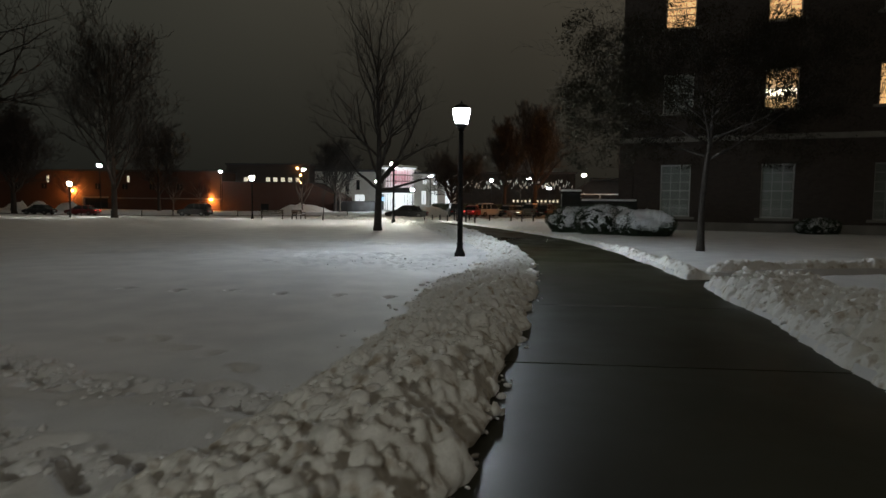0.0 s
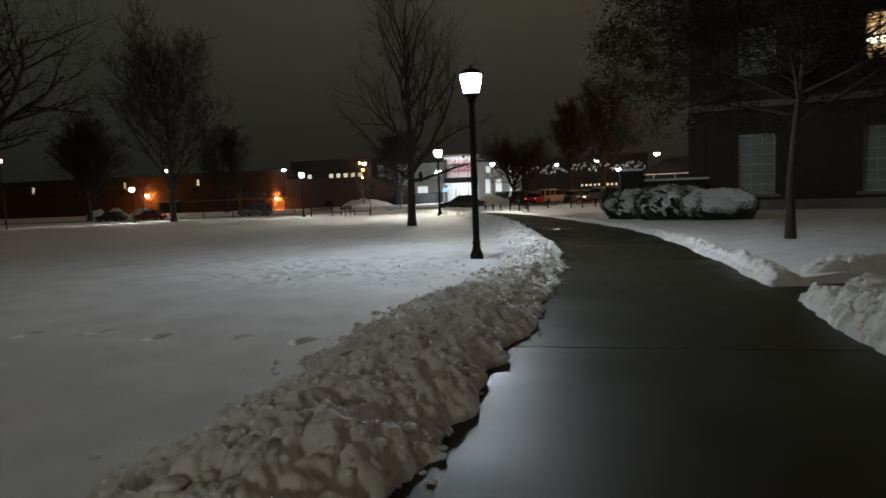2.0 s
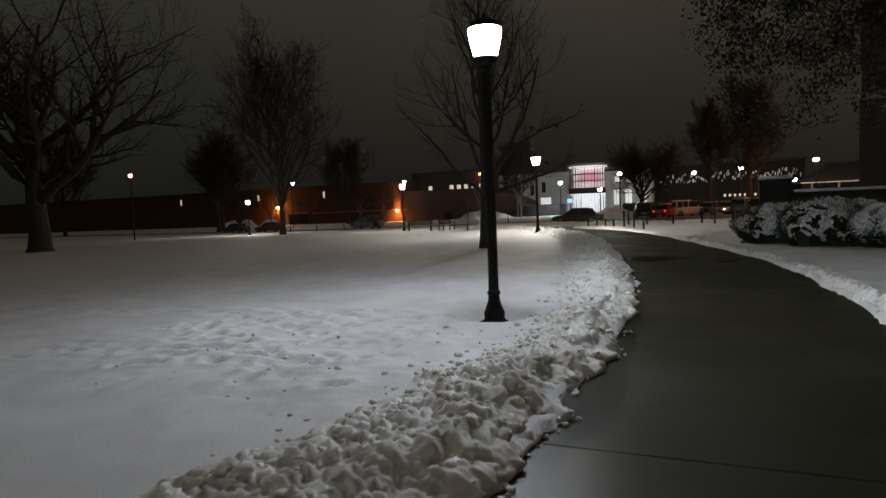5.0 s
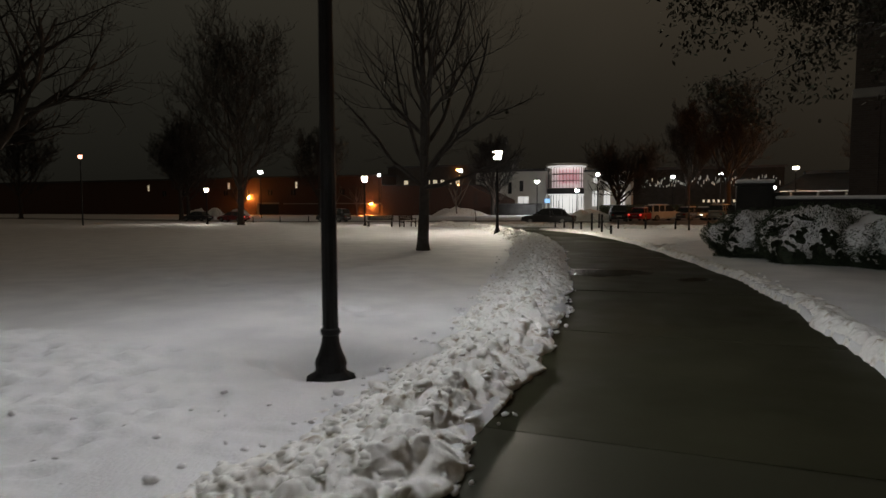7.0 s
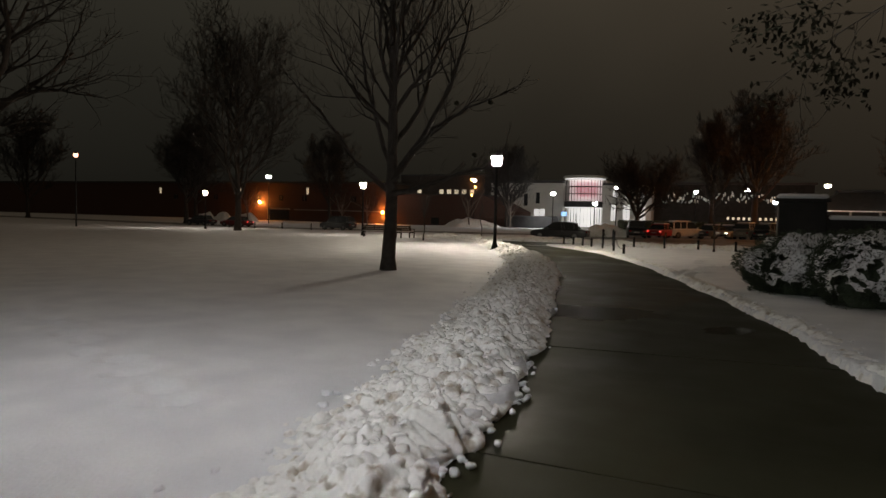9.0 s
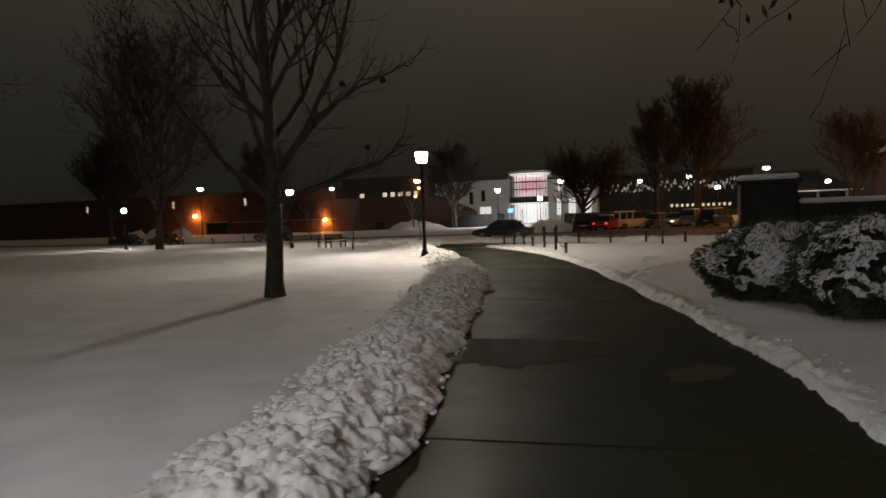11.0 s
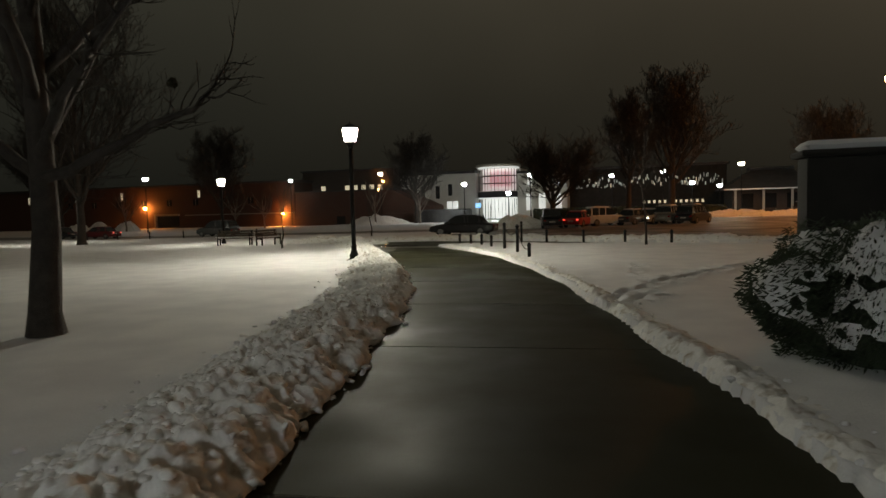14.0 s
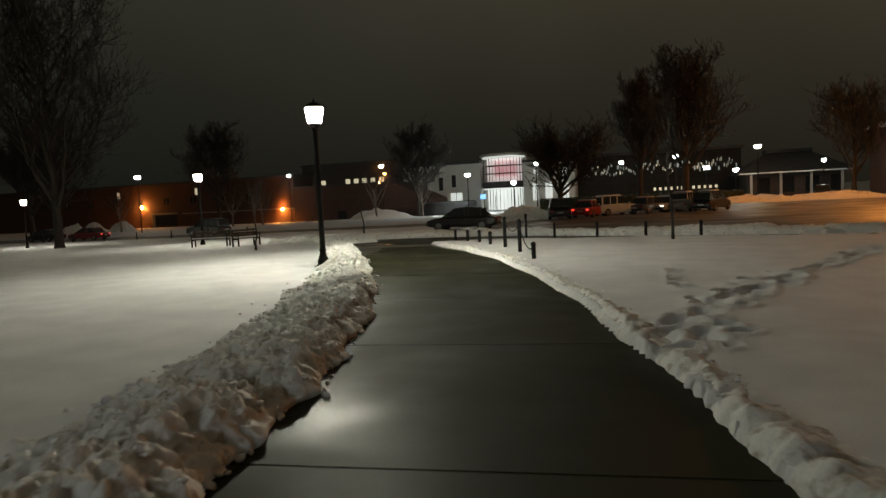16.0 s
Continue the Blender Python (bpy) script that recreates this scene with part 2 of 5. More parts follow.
# ---- the lie of the land ----
LEFT_Y = [-40, -12, -6, 2.3, 3.9, 7.5, 10.8, 14, 16.2, 18.5, 22.8, 28, 34.5, 38.5, 43.5, 50, 53.5, 57]
LEFT_X = [-3, 0.0, 0.55, 1.2, 1.4, 1.8, 2.1, 2.25, 2.3, 2.1, 1.6, 0.5, -0.9, -2.3, -4.6, -8, -10.0, -12.5]
RIGHT_Y = [-40, -12, -5, 0, 4.7, 7.4, 12.4, 17, 20, 22, 24, 26, 28, 29.3, 31.8, 33.3, 35.9, 39.7, 45.1, 48, 52, 57]
RIGHT_X = [0.6, 3.3, 3.7, 4.2, 4.8, 5.15, 5.45, 5.35, 5.25, 5.1, 4.9, 4.55, 4.15, 3.8, 3.12, 2.7, 1.95, 0.78, -1.5, -3.0, -5.4, -8.4]
FAR_END = 55.0


def smooth_interp(y, ys, xs):
    return (np.interp(y - 1.2, ys, xs) + np.interp(y, ys, xs) + np.interp(y + 1.2, ys, xs)) / 3


def left_edge(y):
    return smooth_interp(y, LEFT_Y, LEFT_X) + 0.05 * np.sin(y * 2.1) + 0.04 * np.sin(y * 5.3 + 1)


def right_edge(y):
    return smooth_interp(y, RIGHT_Y, RIGHT_X) + 0.04 * np.sin(y * 1.7)


def land(x, y):
    """Height of the bare ground."""
    return -0.012 * np.clip(-x - 8, 0, 45) - 0.012 * np.clip(np.minimum(y, 74) - 46, 0, None)


def cross_near(x):
    return np.interp(x, [-60, -13, -9.7, -4.4, 2, 8, 30], [64, 55.5, 53.6, 53.2, 52.4, 50.2, 42])


def cross_far(x):
    return np.interp(x, [-60, -13, -6, -2, 2, 8, 30], [66, 59.5, 58.6, 57.4, 54.9, 52.8, 44.6])


def lot_near(x):
    return np.interp(x, [-12, -6, -2, 2, 8, 30], [63, 61.5, 59.3, 56.8, 54.8, 46.6])


def paved(x, y):
    path = (y < FAR_END) & (x > left_edge(y)) & (x < right_edge(y))
    side = (x > 4.8) & (x < 16) & (np.abs(y - 12.3 - 0.38 * (x - 5.6)) < 0.55)
    cross = (x > -13.5) & (x < 30) & (y > cross_near(x)) & (y < cross_far(x))
    lot = (x > -11) & (x < 60) & (y > lot_near(x)) & (y < 112)
    road = (x < -11) & (x > -140) & (y > 80 + 0.10 * (-x - 30)) & (y < 89 + 0.10 * (-x - 30))
    return path | side | cross | lot | road


# footprints: places, turn and depth
PRINTS = []


def trail(way, step, deep, wide, loose, seed):
    """Prints along a bent line, each a little off it and turned at random."""
    k = 0
    for (x0, y0), (x1, y1) in zip(way, way[1:]):
        n = max(1, round(math.hypot(x1 - x0, y1 - y0) / step))
        for i in range(n):
            u = i / n
            jx, jy, turn = (float(hash2(k, c, seed)) - 0.5 for c in (1.0, 2.0, 3.0))
            side = 0.09 if k % 2 else -0.09
            PRINTS.append((x0 + (x1 - x0) * u + loose * jx, y0 + (y1 - y0) * u + side + loose * jy, 90 + 140 * turn, deep * (0.8 + 0.4 * abs(jx)), wide * (0.85 + 0.6 * abs(jy))))
            k += 1


for px, py in ((-0.2, 8.75), (-1.05, 8.92), (-2.0, 8.9), (-2.9, 9.1), (-3.75, 8.95), (-4.7, 9.1)):
    PRINTS.append((px, py, 92, 0.20, 0.064))
CHURNED = [[(-4.4, 4.9), (-3.05, 4.38), (-1.77, 3.68), (-0.74, 3.63), (-0.2, 3.48)], [(-2.4, 2.9), (-1.5, 2.5), (-0.9, 2.2), (-0.3, 2.3)], [(-3.3, 15.4), (-1.9, 14.5), (-0.8, 13.9), (-0.1, 13.95)]]
trail(CHURNED[0], 0.15, 0.15, 0.075, 0.30, 9)
trail(CHURNED[1], 0.15, 0.15, 0.075, 0.22, 10)
trail([(-2.5, 5.5), (-1.3, 4.8), (-0.3, 4.3)], 0.5, 0.06, 0.07, 0.2, 12)
trail(CHURNED[2], 0.14, 0.11, 0.075, 0.20, 13)
trail([(-9.6, 16.3), (-6.4, 16.4), (-3.9, 17.0), (-1.0, 16.4)], 0.32, 0.09, 0.10, 0.5, 14)
trail([(-6.6, 22.4), (-3.1, 21.0), (0.1, 19.6)], 0.55, 0.10, 0.10, 0.25, 15)
trail([(2.1, 34.0), (2.6, 35.7), (3.1, 37.4), (3.5, 38.05), (4.5, 40.0), (6.2, 43.0), (7.4, 45.2)], 0.30, 0.13, 0.095, 0.34, 16)
trail([(2.3, 34.6), (2.9, 36.2), (3.4, 37.9), (4.6, 40.5)], 0.27, 0.12, 0.085, 0.62, 17)
trail([(3.0, 37.8), (2.75, 39.0), (2.7, 40.8), (3.1, 41.8)], 0.62, 0.12, 0.075, 0.3, 18)
trail([(3.0, 32.4), (2.75, 34.2), (3.0, 36.0)], 0.34, 0.09, 0.07, 0.7, 19)
for k in range(70):
    PRINTS.append((-4.2 + 4.6 * hash2(k, 1.0, 3), 13.2 + 4.0 * hash2(k, 2.0, 3), 360 * hash2(k, 3.0, 3), 0.07, 0.06 + 0.03 * hash2(k, 6.0, 3)))


def snow_top(x, y):
    """Height of the snow's surface off the paving."""
    z = land(x, y) + 0.085 + 0.05 * (soft_noise(x, y, 2.7, 1) - 0.5) + 0.02 * (soft_noise(x, y, 0.6, 2) - 0.5)
    z = z + 0.05 * np.clip((x - right_edge(y)) / 1.5, 0, 1) * np.clip((60 - y) / 8, 0, 1)
    dent, rim, mess = np.zeros_like(z), np.zeros_like(z), np.zeros_like(z)
    for px, py, turn, deep, wide in PRINTS:
        near = (np.abs(x - px) < 0.8) & (np.abs(y - py) < 0.8)
        if near.any():
            ca, sa = math.cos(radians(turn)), math.sin(radians(turn))
            dx, dy = x[near] - px, y[near] - py
            u, v = (dx * sa + dy * ca) / 0.12, (dx * ca - dy * sa) / 0.20
            r2 = (u * 0.11 / wide) ** 2 + (v * 0.11 / wide) ** 2
            dent[near] = np.minimum(dent[near], -deep * np.exp(-r2 ** 2))
            rim[near] = np.maximum(rim[near], (0.0 if deep > 0.17 else 0.22 * deep) * np.exp(-(np.sqrt(r2) - 1.7) ** 2 * 6))
            mess[near] = np.maximum(mess[near], np.exp(-r2 / 3.5) * (deep > 0.06))
    z = z + dent + rim + 0.45 * mess * lumps(x, y, 0.13, 15)
    for px, py in ((0.33, 17.37), (-6.15, 44.0)):
        z = z - 0.20 * np.exp(-(((x - px) ** 2 + (y - py) ** 2) / 0.22) ** 1.5)
    rough = np.exp(-((x + 1.6) / 3.2) ** 2 - ((y - 14.9) / 2.2) ** 2)
    z = z + 0.28 * rough * lumps(x, y, 0.21, 11) * (soft_noise(x, y, 0.7, 16) > 0.42)
    return z


def axis(*runs):
    vals = []
    for a, b, step in runs:
        vals.extend(np.arange(a, b, step).tolist())
    return np.array(vals)


gx = np.concatenate([-np.geomspace(2000, 72, 26), axis((-70, -14, 1.0), (-14, -10, 0.28), (-10, -4, 0.11), (-4, 1, 0.05), (1, 8.5, 0.06), (8.5, 20, 0.4), (20, 60, 1.6)), np.geomspace(62, 2000, 26)])
gy = np.concatenate([-np.geomspace(2000, 42, 24), axis((-40, -3, 0.6), (-3, 1, 0.09), (1, 10, 0.055), (10, 12.5, 0.09), (12.5, 18, 0.06), (18, 32, 0.09), (32, 46, 0.06), (46, 48, 0.09), (48, 66, 0.25), (66, 116, 0.8)), np.geomspace(118, 2000, 30)])
GX, GY = np.meshgrid(gx, gy, indexing="ij")
flat_x, flat_y = GX.ravel(), GY.ravel()
GZ = snow_top(flat_x, flat_y)
GZ = np.where(paved(flat_x, flat_y), land(flat_x, flat_y) - 0.10, GZ)
ground = sheet("ground", np.stack([flat_x, flat_y, GZ], -1).tolist(), grid_faces(len(gx), len(gy)), SNOW)
tagged(ground, "snow-covered lawn with footprints, grey under lamplight", "snow", kind="structure")


def strip(name, a, b, ts, nv, material, lift=0.0):
    """A ground-hugging sheet between the curves a(t) and b(t)."""
    pts = []
    for t in ts:
        (x0, y0), (x1, y1) = a(t), b(t)
        for k in range(nv):
            u = k / (nv - 1)
            x, y = x0 + (x1 - x0) * u, y0 + (y1 - y0) * u
            pts.append((x, y, float(land(x, y)) + lift))
    return sheet(name, pts, grid_faces(len(ts), nv), material)


# the footpath: concrete bays between joints
pavement = strip("pavement", lambda y: (float(left_edge(y)) - 0.35, y), lambda y: (float(right_edge(y)) + 0.3, y), np.arange(-14, FAR_END + 0.2, 0.5), 4, ASPHALT, -0.012)
tagged(pavement, "curving wet concrete footpath cleared of snow", "footpath", kind="structure")
JOINTS = [-13.5, -9.2, -5.6, -1.9, 1.6, 5.3, 9.0, 12.7, 16.4, 20.2, 24.2, 28.2, 32.2, 35.6, 39.0, 42.5, 46.0, 49.5, 53.0]
for ja, jb in zip(JOINTS, JOINTS[1:]):
    bm = bmesh.new()
    rows, n = [], 5
    tilt = 0.004 * math.sin(ja * 3.7)
    for k in range(n):
        y = ja + 0.012 + (jb - ja - 0.024) * k / (n - 1)
        xs = [float(left_edge(y)) - 0.3, (float(left_edge(y)) + float(right_edge(y))) / 2, float(right_edge(y)) + 0.25]
        skew = [0.12 * (x - 3) for x in xs] if y > 24 else [0, 0, 0]
        rows.append([bm.verts.new((x, y + s, float(land(x, y)) + tilt)) for x, s in zip(xs, skew)])
    for r0, r1 in zip(rows, rows[1:]):
        for k in range(2):
            bm.faces.new((r0[k], r0[k + 1], r1[k + 1], r1[k]))
    rim = [e for e in bm.edges if e.is_boundary]
    ext = bmesh.ops.extrude_edge_only(bm, edges=rim)
    for v in ext["geom"]:
        if isinstance(v, bmesh.types.BMVert):
            v.co.z -= 0.05
    # bays from y = 16.4 on take the copy with less sheen
    part("slab", bm, WET if ja < 16 else DULLED, pavement)

cross = strip("pavement_2", lambda x: (x, float(cross_near(x)) - 0.3), lambda x: (x, float(cross_far(x)) + 0.3), np.arange(-13.5, 30, 0.8), 5, WET, -0.006)
tagged(cross, "dark wet cross path along the parking lot", "footpath", kind="structure")
side_walk = strip("pavement_3", lambda x: (x, 12.3 + 0.38 * (x - 5.6) - 0.7), lambda x: (x, 12.3 + 0.38 * (x - 5.6) + 0.7), np.arange(5.2, 16, 0.6), 3, WET, -0.006)
tagged(side_walk, "narrow half-cleared side path to the brick building", "footpath", kind="structure")
lot = strip("road", lambda x: (x, float(lot_near(x)) - 0.2), lambda x: (x, 112.5), np.arange(-11, 60, 1.5), 30, ASPHALT, 0.0)
tagged(lot, "wet asphalt parking lot with slush", "parking lot", kind="structure")
far_road = strip("road_2", lambda x: (x, 79.5 + 0.10 * (-x - 30)), lambda x: (x, 89.5 + 0.10 * (-x - 30)), np.arange(-141, -10, 3.0), 6, SLUSH, 0.0)
tagged(far_road, "slushy grey campus road beyond the lawn", "road", kind="structure")

# ---- shovelled snow banks ----


def bank(name, s_axis, w_axis, place, profile, label, seed, clod=1.0, lean=0.0):
    """A long lumpy heap: place(s, w) gives x, y; profile(s, w) the smooth height. Returns the function of its surface."""
    def surface(S, W):
        x, y = place(S, W)
        h = profile(S, W)
        wx, wy = x + 0.09 * soft_noise(x, y, 0.17, seed + 12), y + 0.09 * soft_noise(x, y, 0.17, seed + 13)
        bumps = 0.45 * lumps(wx, wy, 0.25, seed) + 0.95 * lumps(wx, wy, 0.115, seed + 5) + 1.0 * lumps(wx, wy, 0.055, seed + 9) + 0.014 * soft_noise(x, y, 0.035, seed + 14)
        wob = soft_noise(x, y, 0.8, seed)
        z = land(x, y) + h * (0.30 + 0.6 * wob) + clod * bumps * np.clip(h * 5, 0, 1) - 0.03 * (h <= 0.002)
        x = x + 0.05 * (soft_noise(x, y, 0.11, seed + 2) - 0.5) + lean * 0.5 * bumps * np.clip(1 - W / 0.35, 0, 1) * (W > 0)
        return x, y, z

    S, W = np.meshgrid(s_axis, w_axis, indexing="ij")
    ob = sheet(name, np.stack(surface(S.ravel(), W.ravel()), -1).tolist(), grid_faces(len(s_axis), len(w_axis)), HEAP)
    tagged(ob, label, "snow bank", kind="stuff")
    return surface


def bell(w, a, b):
    """Steep on the path side (w = 0), sloping off to w = 1."""
    return np.clip(np.minimum(w / a, (1 - w) / b), 0, 1) ** 0.7


BANK_Y = [-12, 2, 5, 10, 13.4, 15.5, 19, 24, 27, 32, 38, 43, 48, 53]
BANK_W = [1.7, 1.7, 1.5, 2.0, 1.6, 1.25, 1.3, 1.7, 1.6, 1.75, 1.8, 1.5, 1.7, 1.6]
left_bank = bank("snow_bank", np.concatenate([np.arange(-11, 0, 0.1), np.arange(0, 40, 0.022), np.arange(40, 53.2, 0.05)]), np.linspace(0, 1, 74),
     lambda s, w: (left_edge(s) + 0.01 + 0.16 * (soft_noise(s, s * 0, 0.35, 4) - 0.5) - w * np.interp(s, BANK_Y, BANK_W), s),
     lambda s, w: np.where(w > 0, bell(w, 0.27, 0.68), 0) * np.interp(s, [-11, 3, 9, 13, 17, 22, 30, 40, 53], [0.36, 0.36, 0.30, 0.20, 0.18, 0.22, 0.28, 0.28, 0.26]),
     "lumpy bank of shovelled snow along the footpath edge", 21, 1.0, 1.0)
bank("snow_bank", np.arange(-11, 52, 0.04), np.linspace(0, 1, 24),
     lambda s, w: (right_edge(s) - 0.05 + 0.08 * soft_noise(s, s * 0, 0.4, 7) + w * 0.75, s),
     lambda s, w: np.where((w > 0) & ~((s > 11.6) & (s < 12.9)), bell(w, 0.2, 0.75), 0) * np.interp(s, [0, 12, 14, 19, 23, 40, 52], [0.18, 0.20, 0.24, 0.19, 0.14, 0.11, 0.12]),
     "low ragged snow edge along the footpath", 33, 0.75)
bank("snow_bank", np.arange(5.9, 15.0, 0.04), np.linspace(0, 1, 36),
     lambda s, w: (s - 0.3 * w, 12.3 + 0.38 * (s - 5.6) + 0.62 + w * 1.15),
     lambda s, w: np.where(w > 0, bell(w, 0.2, 0.6), 0) * np.clip((s - 5.9) / 0.7, 0, 1) * 0.24,
     "rough shovelled snow along the narrow side path", 37, 0.9)
side_bank = bank("snow_bank", np.arange(2.5, 11.4, 0.03), np.linspace(0, 1, 80),
     lambda s, w: (right_edge(s) + 0.05 + w * 2.4, s + 0.5 * w),
     lambda s, w: np.where(w > 0, bell(w, 0.18, 0.5), 0) * np.clip((11.4 - s) / 0.6, 0, 1) * np.clip((s - 2.5) / 2, 0, 1) * 0.34,
     "heap of shovelled snow beside the side path", 41, 1.0)
bank("snow_bank", np.arange(-13, 30, 0.12), np.linspace(0, 1, 14),
     lambda s, w: (s, cross_far(s) + w * (lot_near(s) - cross_far(s))),
     lambda s, w: bell(w, 0.35, 0.4) * 0.30,
     "ploughed snow ridge between cross path and parking lot", 51, 0.8)


# loose clods: broken lumps lying on the banks, rolled off them and kicked up along the trails
ball = bmesh.new()
bmesh.ops.create_icosphere(ball, subdivisions=2, radius=1)
CLOD_V = np.array([v.co[:] for v in ball.verts])
CLOD_F = np.array([[v.index for v in f.verts] for f in ball.faces])
ball.free()


def clods(name, x, y, z, r, material, label, gen):
    """Angular lumps of snow, one at each place, joined."""
    n = len(x)
    axes, _ = np.linalg.qr(gen.normal(size=(n, 3, 3)))
    knobs = gen.normal(size=(n, 4, 3))
    knobs /= np.linalg.norm(knobs, axis=-1, keepdims=True)
    flat = 1 - 0.42 * np.clip(np.einsum("vk,nmk->nvm", CLOD_V, knobs) - 0.45, 0, 1).sum(-1) + 0.10 * gen.normal(size=(n, len(CLOD_V)))
    stretch = gen.uniform(0.65, 1.25, (n, 1, 3))
    pts = np.einsum("nvk,nkj->nvj", CLOD_V[None] * flat[..., None] * stretch, axes) * r[:, None, None]
    pts[..., 2] *= 0.7
    pts += np.stack([x, y, z], -1)[:, None, :]
    faces = (CLOD_F[None] + (np.arange(n) * len(CLOD_V))[:, None, None]).reshape(-1, 3)
    return tagged(sheet(name, pts.reshape(-1, 3).tolist(), faces.tolist(), material), label, "snow", kind="stuff")


gen = np.random.default_rng(4)
n = 5600
cs, cw = gen.uniform(-2, 44, n), gen.beta(1.6, 1.5, n) * 1.02
cx, cy, cz = left_bank(cs, np.clip(cw, 0.02, 0.99))
cr = np.clip(gen.lognormal(-3.4, 0.42, n), 0.014, 0.085)
clods("snow_clods", cx, cy, cz - 0.10 * cr, cr, HEAP, "broken clods of shovelled snow heaped on the bank", gen)
n = 900
cs, cw = gen.uniform(3.0, 11.2, n), gen.uniform(0.03, 0.97, n)
cx, cy, cz = side_bank(cs, cw)
cr = np.clip(gen.lognormal(-3.3, 0.42, n), 0.016, 0.09)
clods("snow_clods", cx, cy, cz - 0.10 * cr, cr, HEAP, "broken clods of shovelled snow beside the side path", gen)
cy = gen.uniform(-1, 46, 420)
cx = left_edge(cy) + np.abs(gen.normal(0.0, 0.07, 420))
cr = gen.uniform(0.012, 0.045, 420)
fy = gen.uniform(1, 40, 170)
fx = left_edge(fy) - np.interp(fy, BANK_Y, BANK_W) * (0.88 + np.abs(gen.normal(0, 0.10, 170)))
fr = np.clip(gen.lognormal(-3.6, 0.45, 170), 0.012, 0.06)
gy2 = gen.uniform(1, 46, 260)
gx2 = right_edge(gy2) + gen.uniform(0.02, 0.5, 260)
gr = gen.uniform(0.015, 0.045, 260)
tx, ty = [], []
for way in CHURNED[:2]:
    for (x0, y0), (x1, y1) in zip(way, way[1:]):
        m = int(85 * math.hypot(x1 - x0, y1 - y0))
        u = gen.uniform(0, 1, m)
        tx.append(x0 + (x1 - x0) * u + gen.normal(0, 0.13, m))
        ty.append(y0 + (y1 - y0) * u + gen.normal(0, 0.11, m))
tx, ty = np.concatenate(tx), np.concatenate(ty)
tr = np.clip(gen.lognormal(-3.65, 0.45, len(tx)), 0.012, 0.055)
ux, uy = gen.normal(-1.0, 1.2, 60), gen.normal(14.2, 0.9, 60)
ur = np.clip(gen.lognormal(-3.9, 0.4, 60), 0.010, 0.04)
lx, ly, lr = np.concatenate([fx, gx2, tx, ux]), np.concatenate([fy, gy2, ty, uy]), np.concatenate([fr, gr, tr, ur])
off = ~paved(lx, ly)
lx, ly, lr = lx[off], ly[off], lr[off]
clods("snow_clods", np.concatenate([cx, lx]), np.concatenate([cy, ly]), np.concatenate([land(cx, cy) + 0.5 * cr, snow_top(lx, ly) + 0.1 * lr]), np.concatenate([cr, lr]), SNOW, "loose clods of snow fallen along the footpath edges", gen)

# standing water on the path
def puddle(x, y, rx, ry, turn, seed, label, edge=None):
    """A ragged sheet of water; edge(x), if given, is the raised slab edge that dams it."""
    bm = bmesh.new()
    ring = []
    n = 96
    ca, sa = math.cos(radians(turn)), math.sin(radians(turn))
    for k in range(n):
        a = 2 * math.pi * k / n
        q = 1 + 0.10 * math.sin(2 * a + seed) + 0.08 * math.sin(5 * a + seed * 2) + 0.06 * math.sin(9 * a + seed * 3) + 0.05 * math.sin(17 * a + seed) + 0.03 * math.sin(31 * a + seed)
        u, v = rx * q * math.cos(a), ry * q * math.sin(a)
        px, py = u * ca - v * sa, u * sa + v * ca
        if edge is not None:
            py = min(py, edge(x + px) - y)
        ring.append(bm.verts.new((px, py, 0)))
    bm.faces.new(ring)
    ob = part("puddle", bm, WATER)
    ob.matrix_basis = pose(x, y, float(land(x, y)) + 0.007)
    return tagged(ob, label, "puddle", "puddles on the path", "structure")


puddle(1.35, 27.25, 1.15, 0.95, 12, 1.0, "shallow puddle mirroring the lamp on wet concrete", lambda px: 28.17 + 0.12 * (px - 3))
puddle(3.6, 26.5, 0.42, 0.30, 60, 2.2, "small shallow puddle on the concrete footpath")
puddle(-8.6, 53.6, 1.6, 0.5, 10, 3.1, "long puddle at the end of the footpath")

# ---- lamp posts ----
POLE = [(0.25, -0.12), (0.245, 0.0), (0.235, 0.035), (0.19, 0.055), (0.152, 0.09), (0.150, 0.13), (0.157, 0.16), (0.150, 0.20), (0.125, 0.25), (0.105, 0.31), (0.088, 0.37), (0.082, 0.45)]


def lamp_post(x, y, globe, label, base=None):
    z = float(land(x, y)) if base is None else base
    ob = thing("street_lamp", pose(x, y, z), label, "street lamp", "lamps along the paths")
    part("pole_base", lathe(POLE, 16), IRON, ob, smooth=False)
    part("collar", lathe([(0.080, 0.44), (0.095, 0.452), (0.099, 0.475), (0.095, 0.50), (0.078, 0.512)], 16), IRON, ob)
    part("pole", lathe([(0.077, 0.505), (0.075, 2.0), (0.066, 3.72)], 24, 0.07), IRON, ob)
    part("capital", lathe([(0.066, 3.68), (0.10, 3.72), (0.085, 3.77), (0.16, 3.84), (0.19, 3.87), (0.19, 3.895), (0.17, 3.90)], 20), IRON, ob)
    part("globe", lathe([(0.165, 3.903), (0.18, 3.97), (0.215, 4.12), (0.24, 4.27), (0.235, 4.30)], 20), globe, ob, "glowing frosted glass globe", True)
    part("cap", lathe([(0.25, 4.303), (0.25, 4.325), (0.19, 4.40), (0.09, 4.45), (0.03, 4.47), (0.02, 4.53), (0.005, 4.55)], 20), IRON, ob)
    return ob


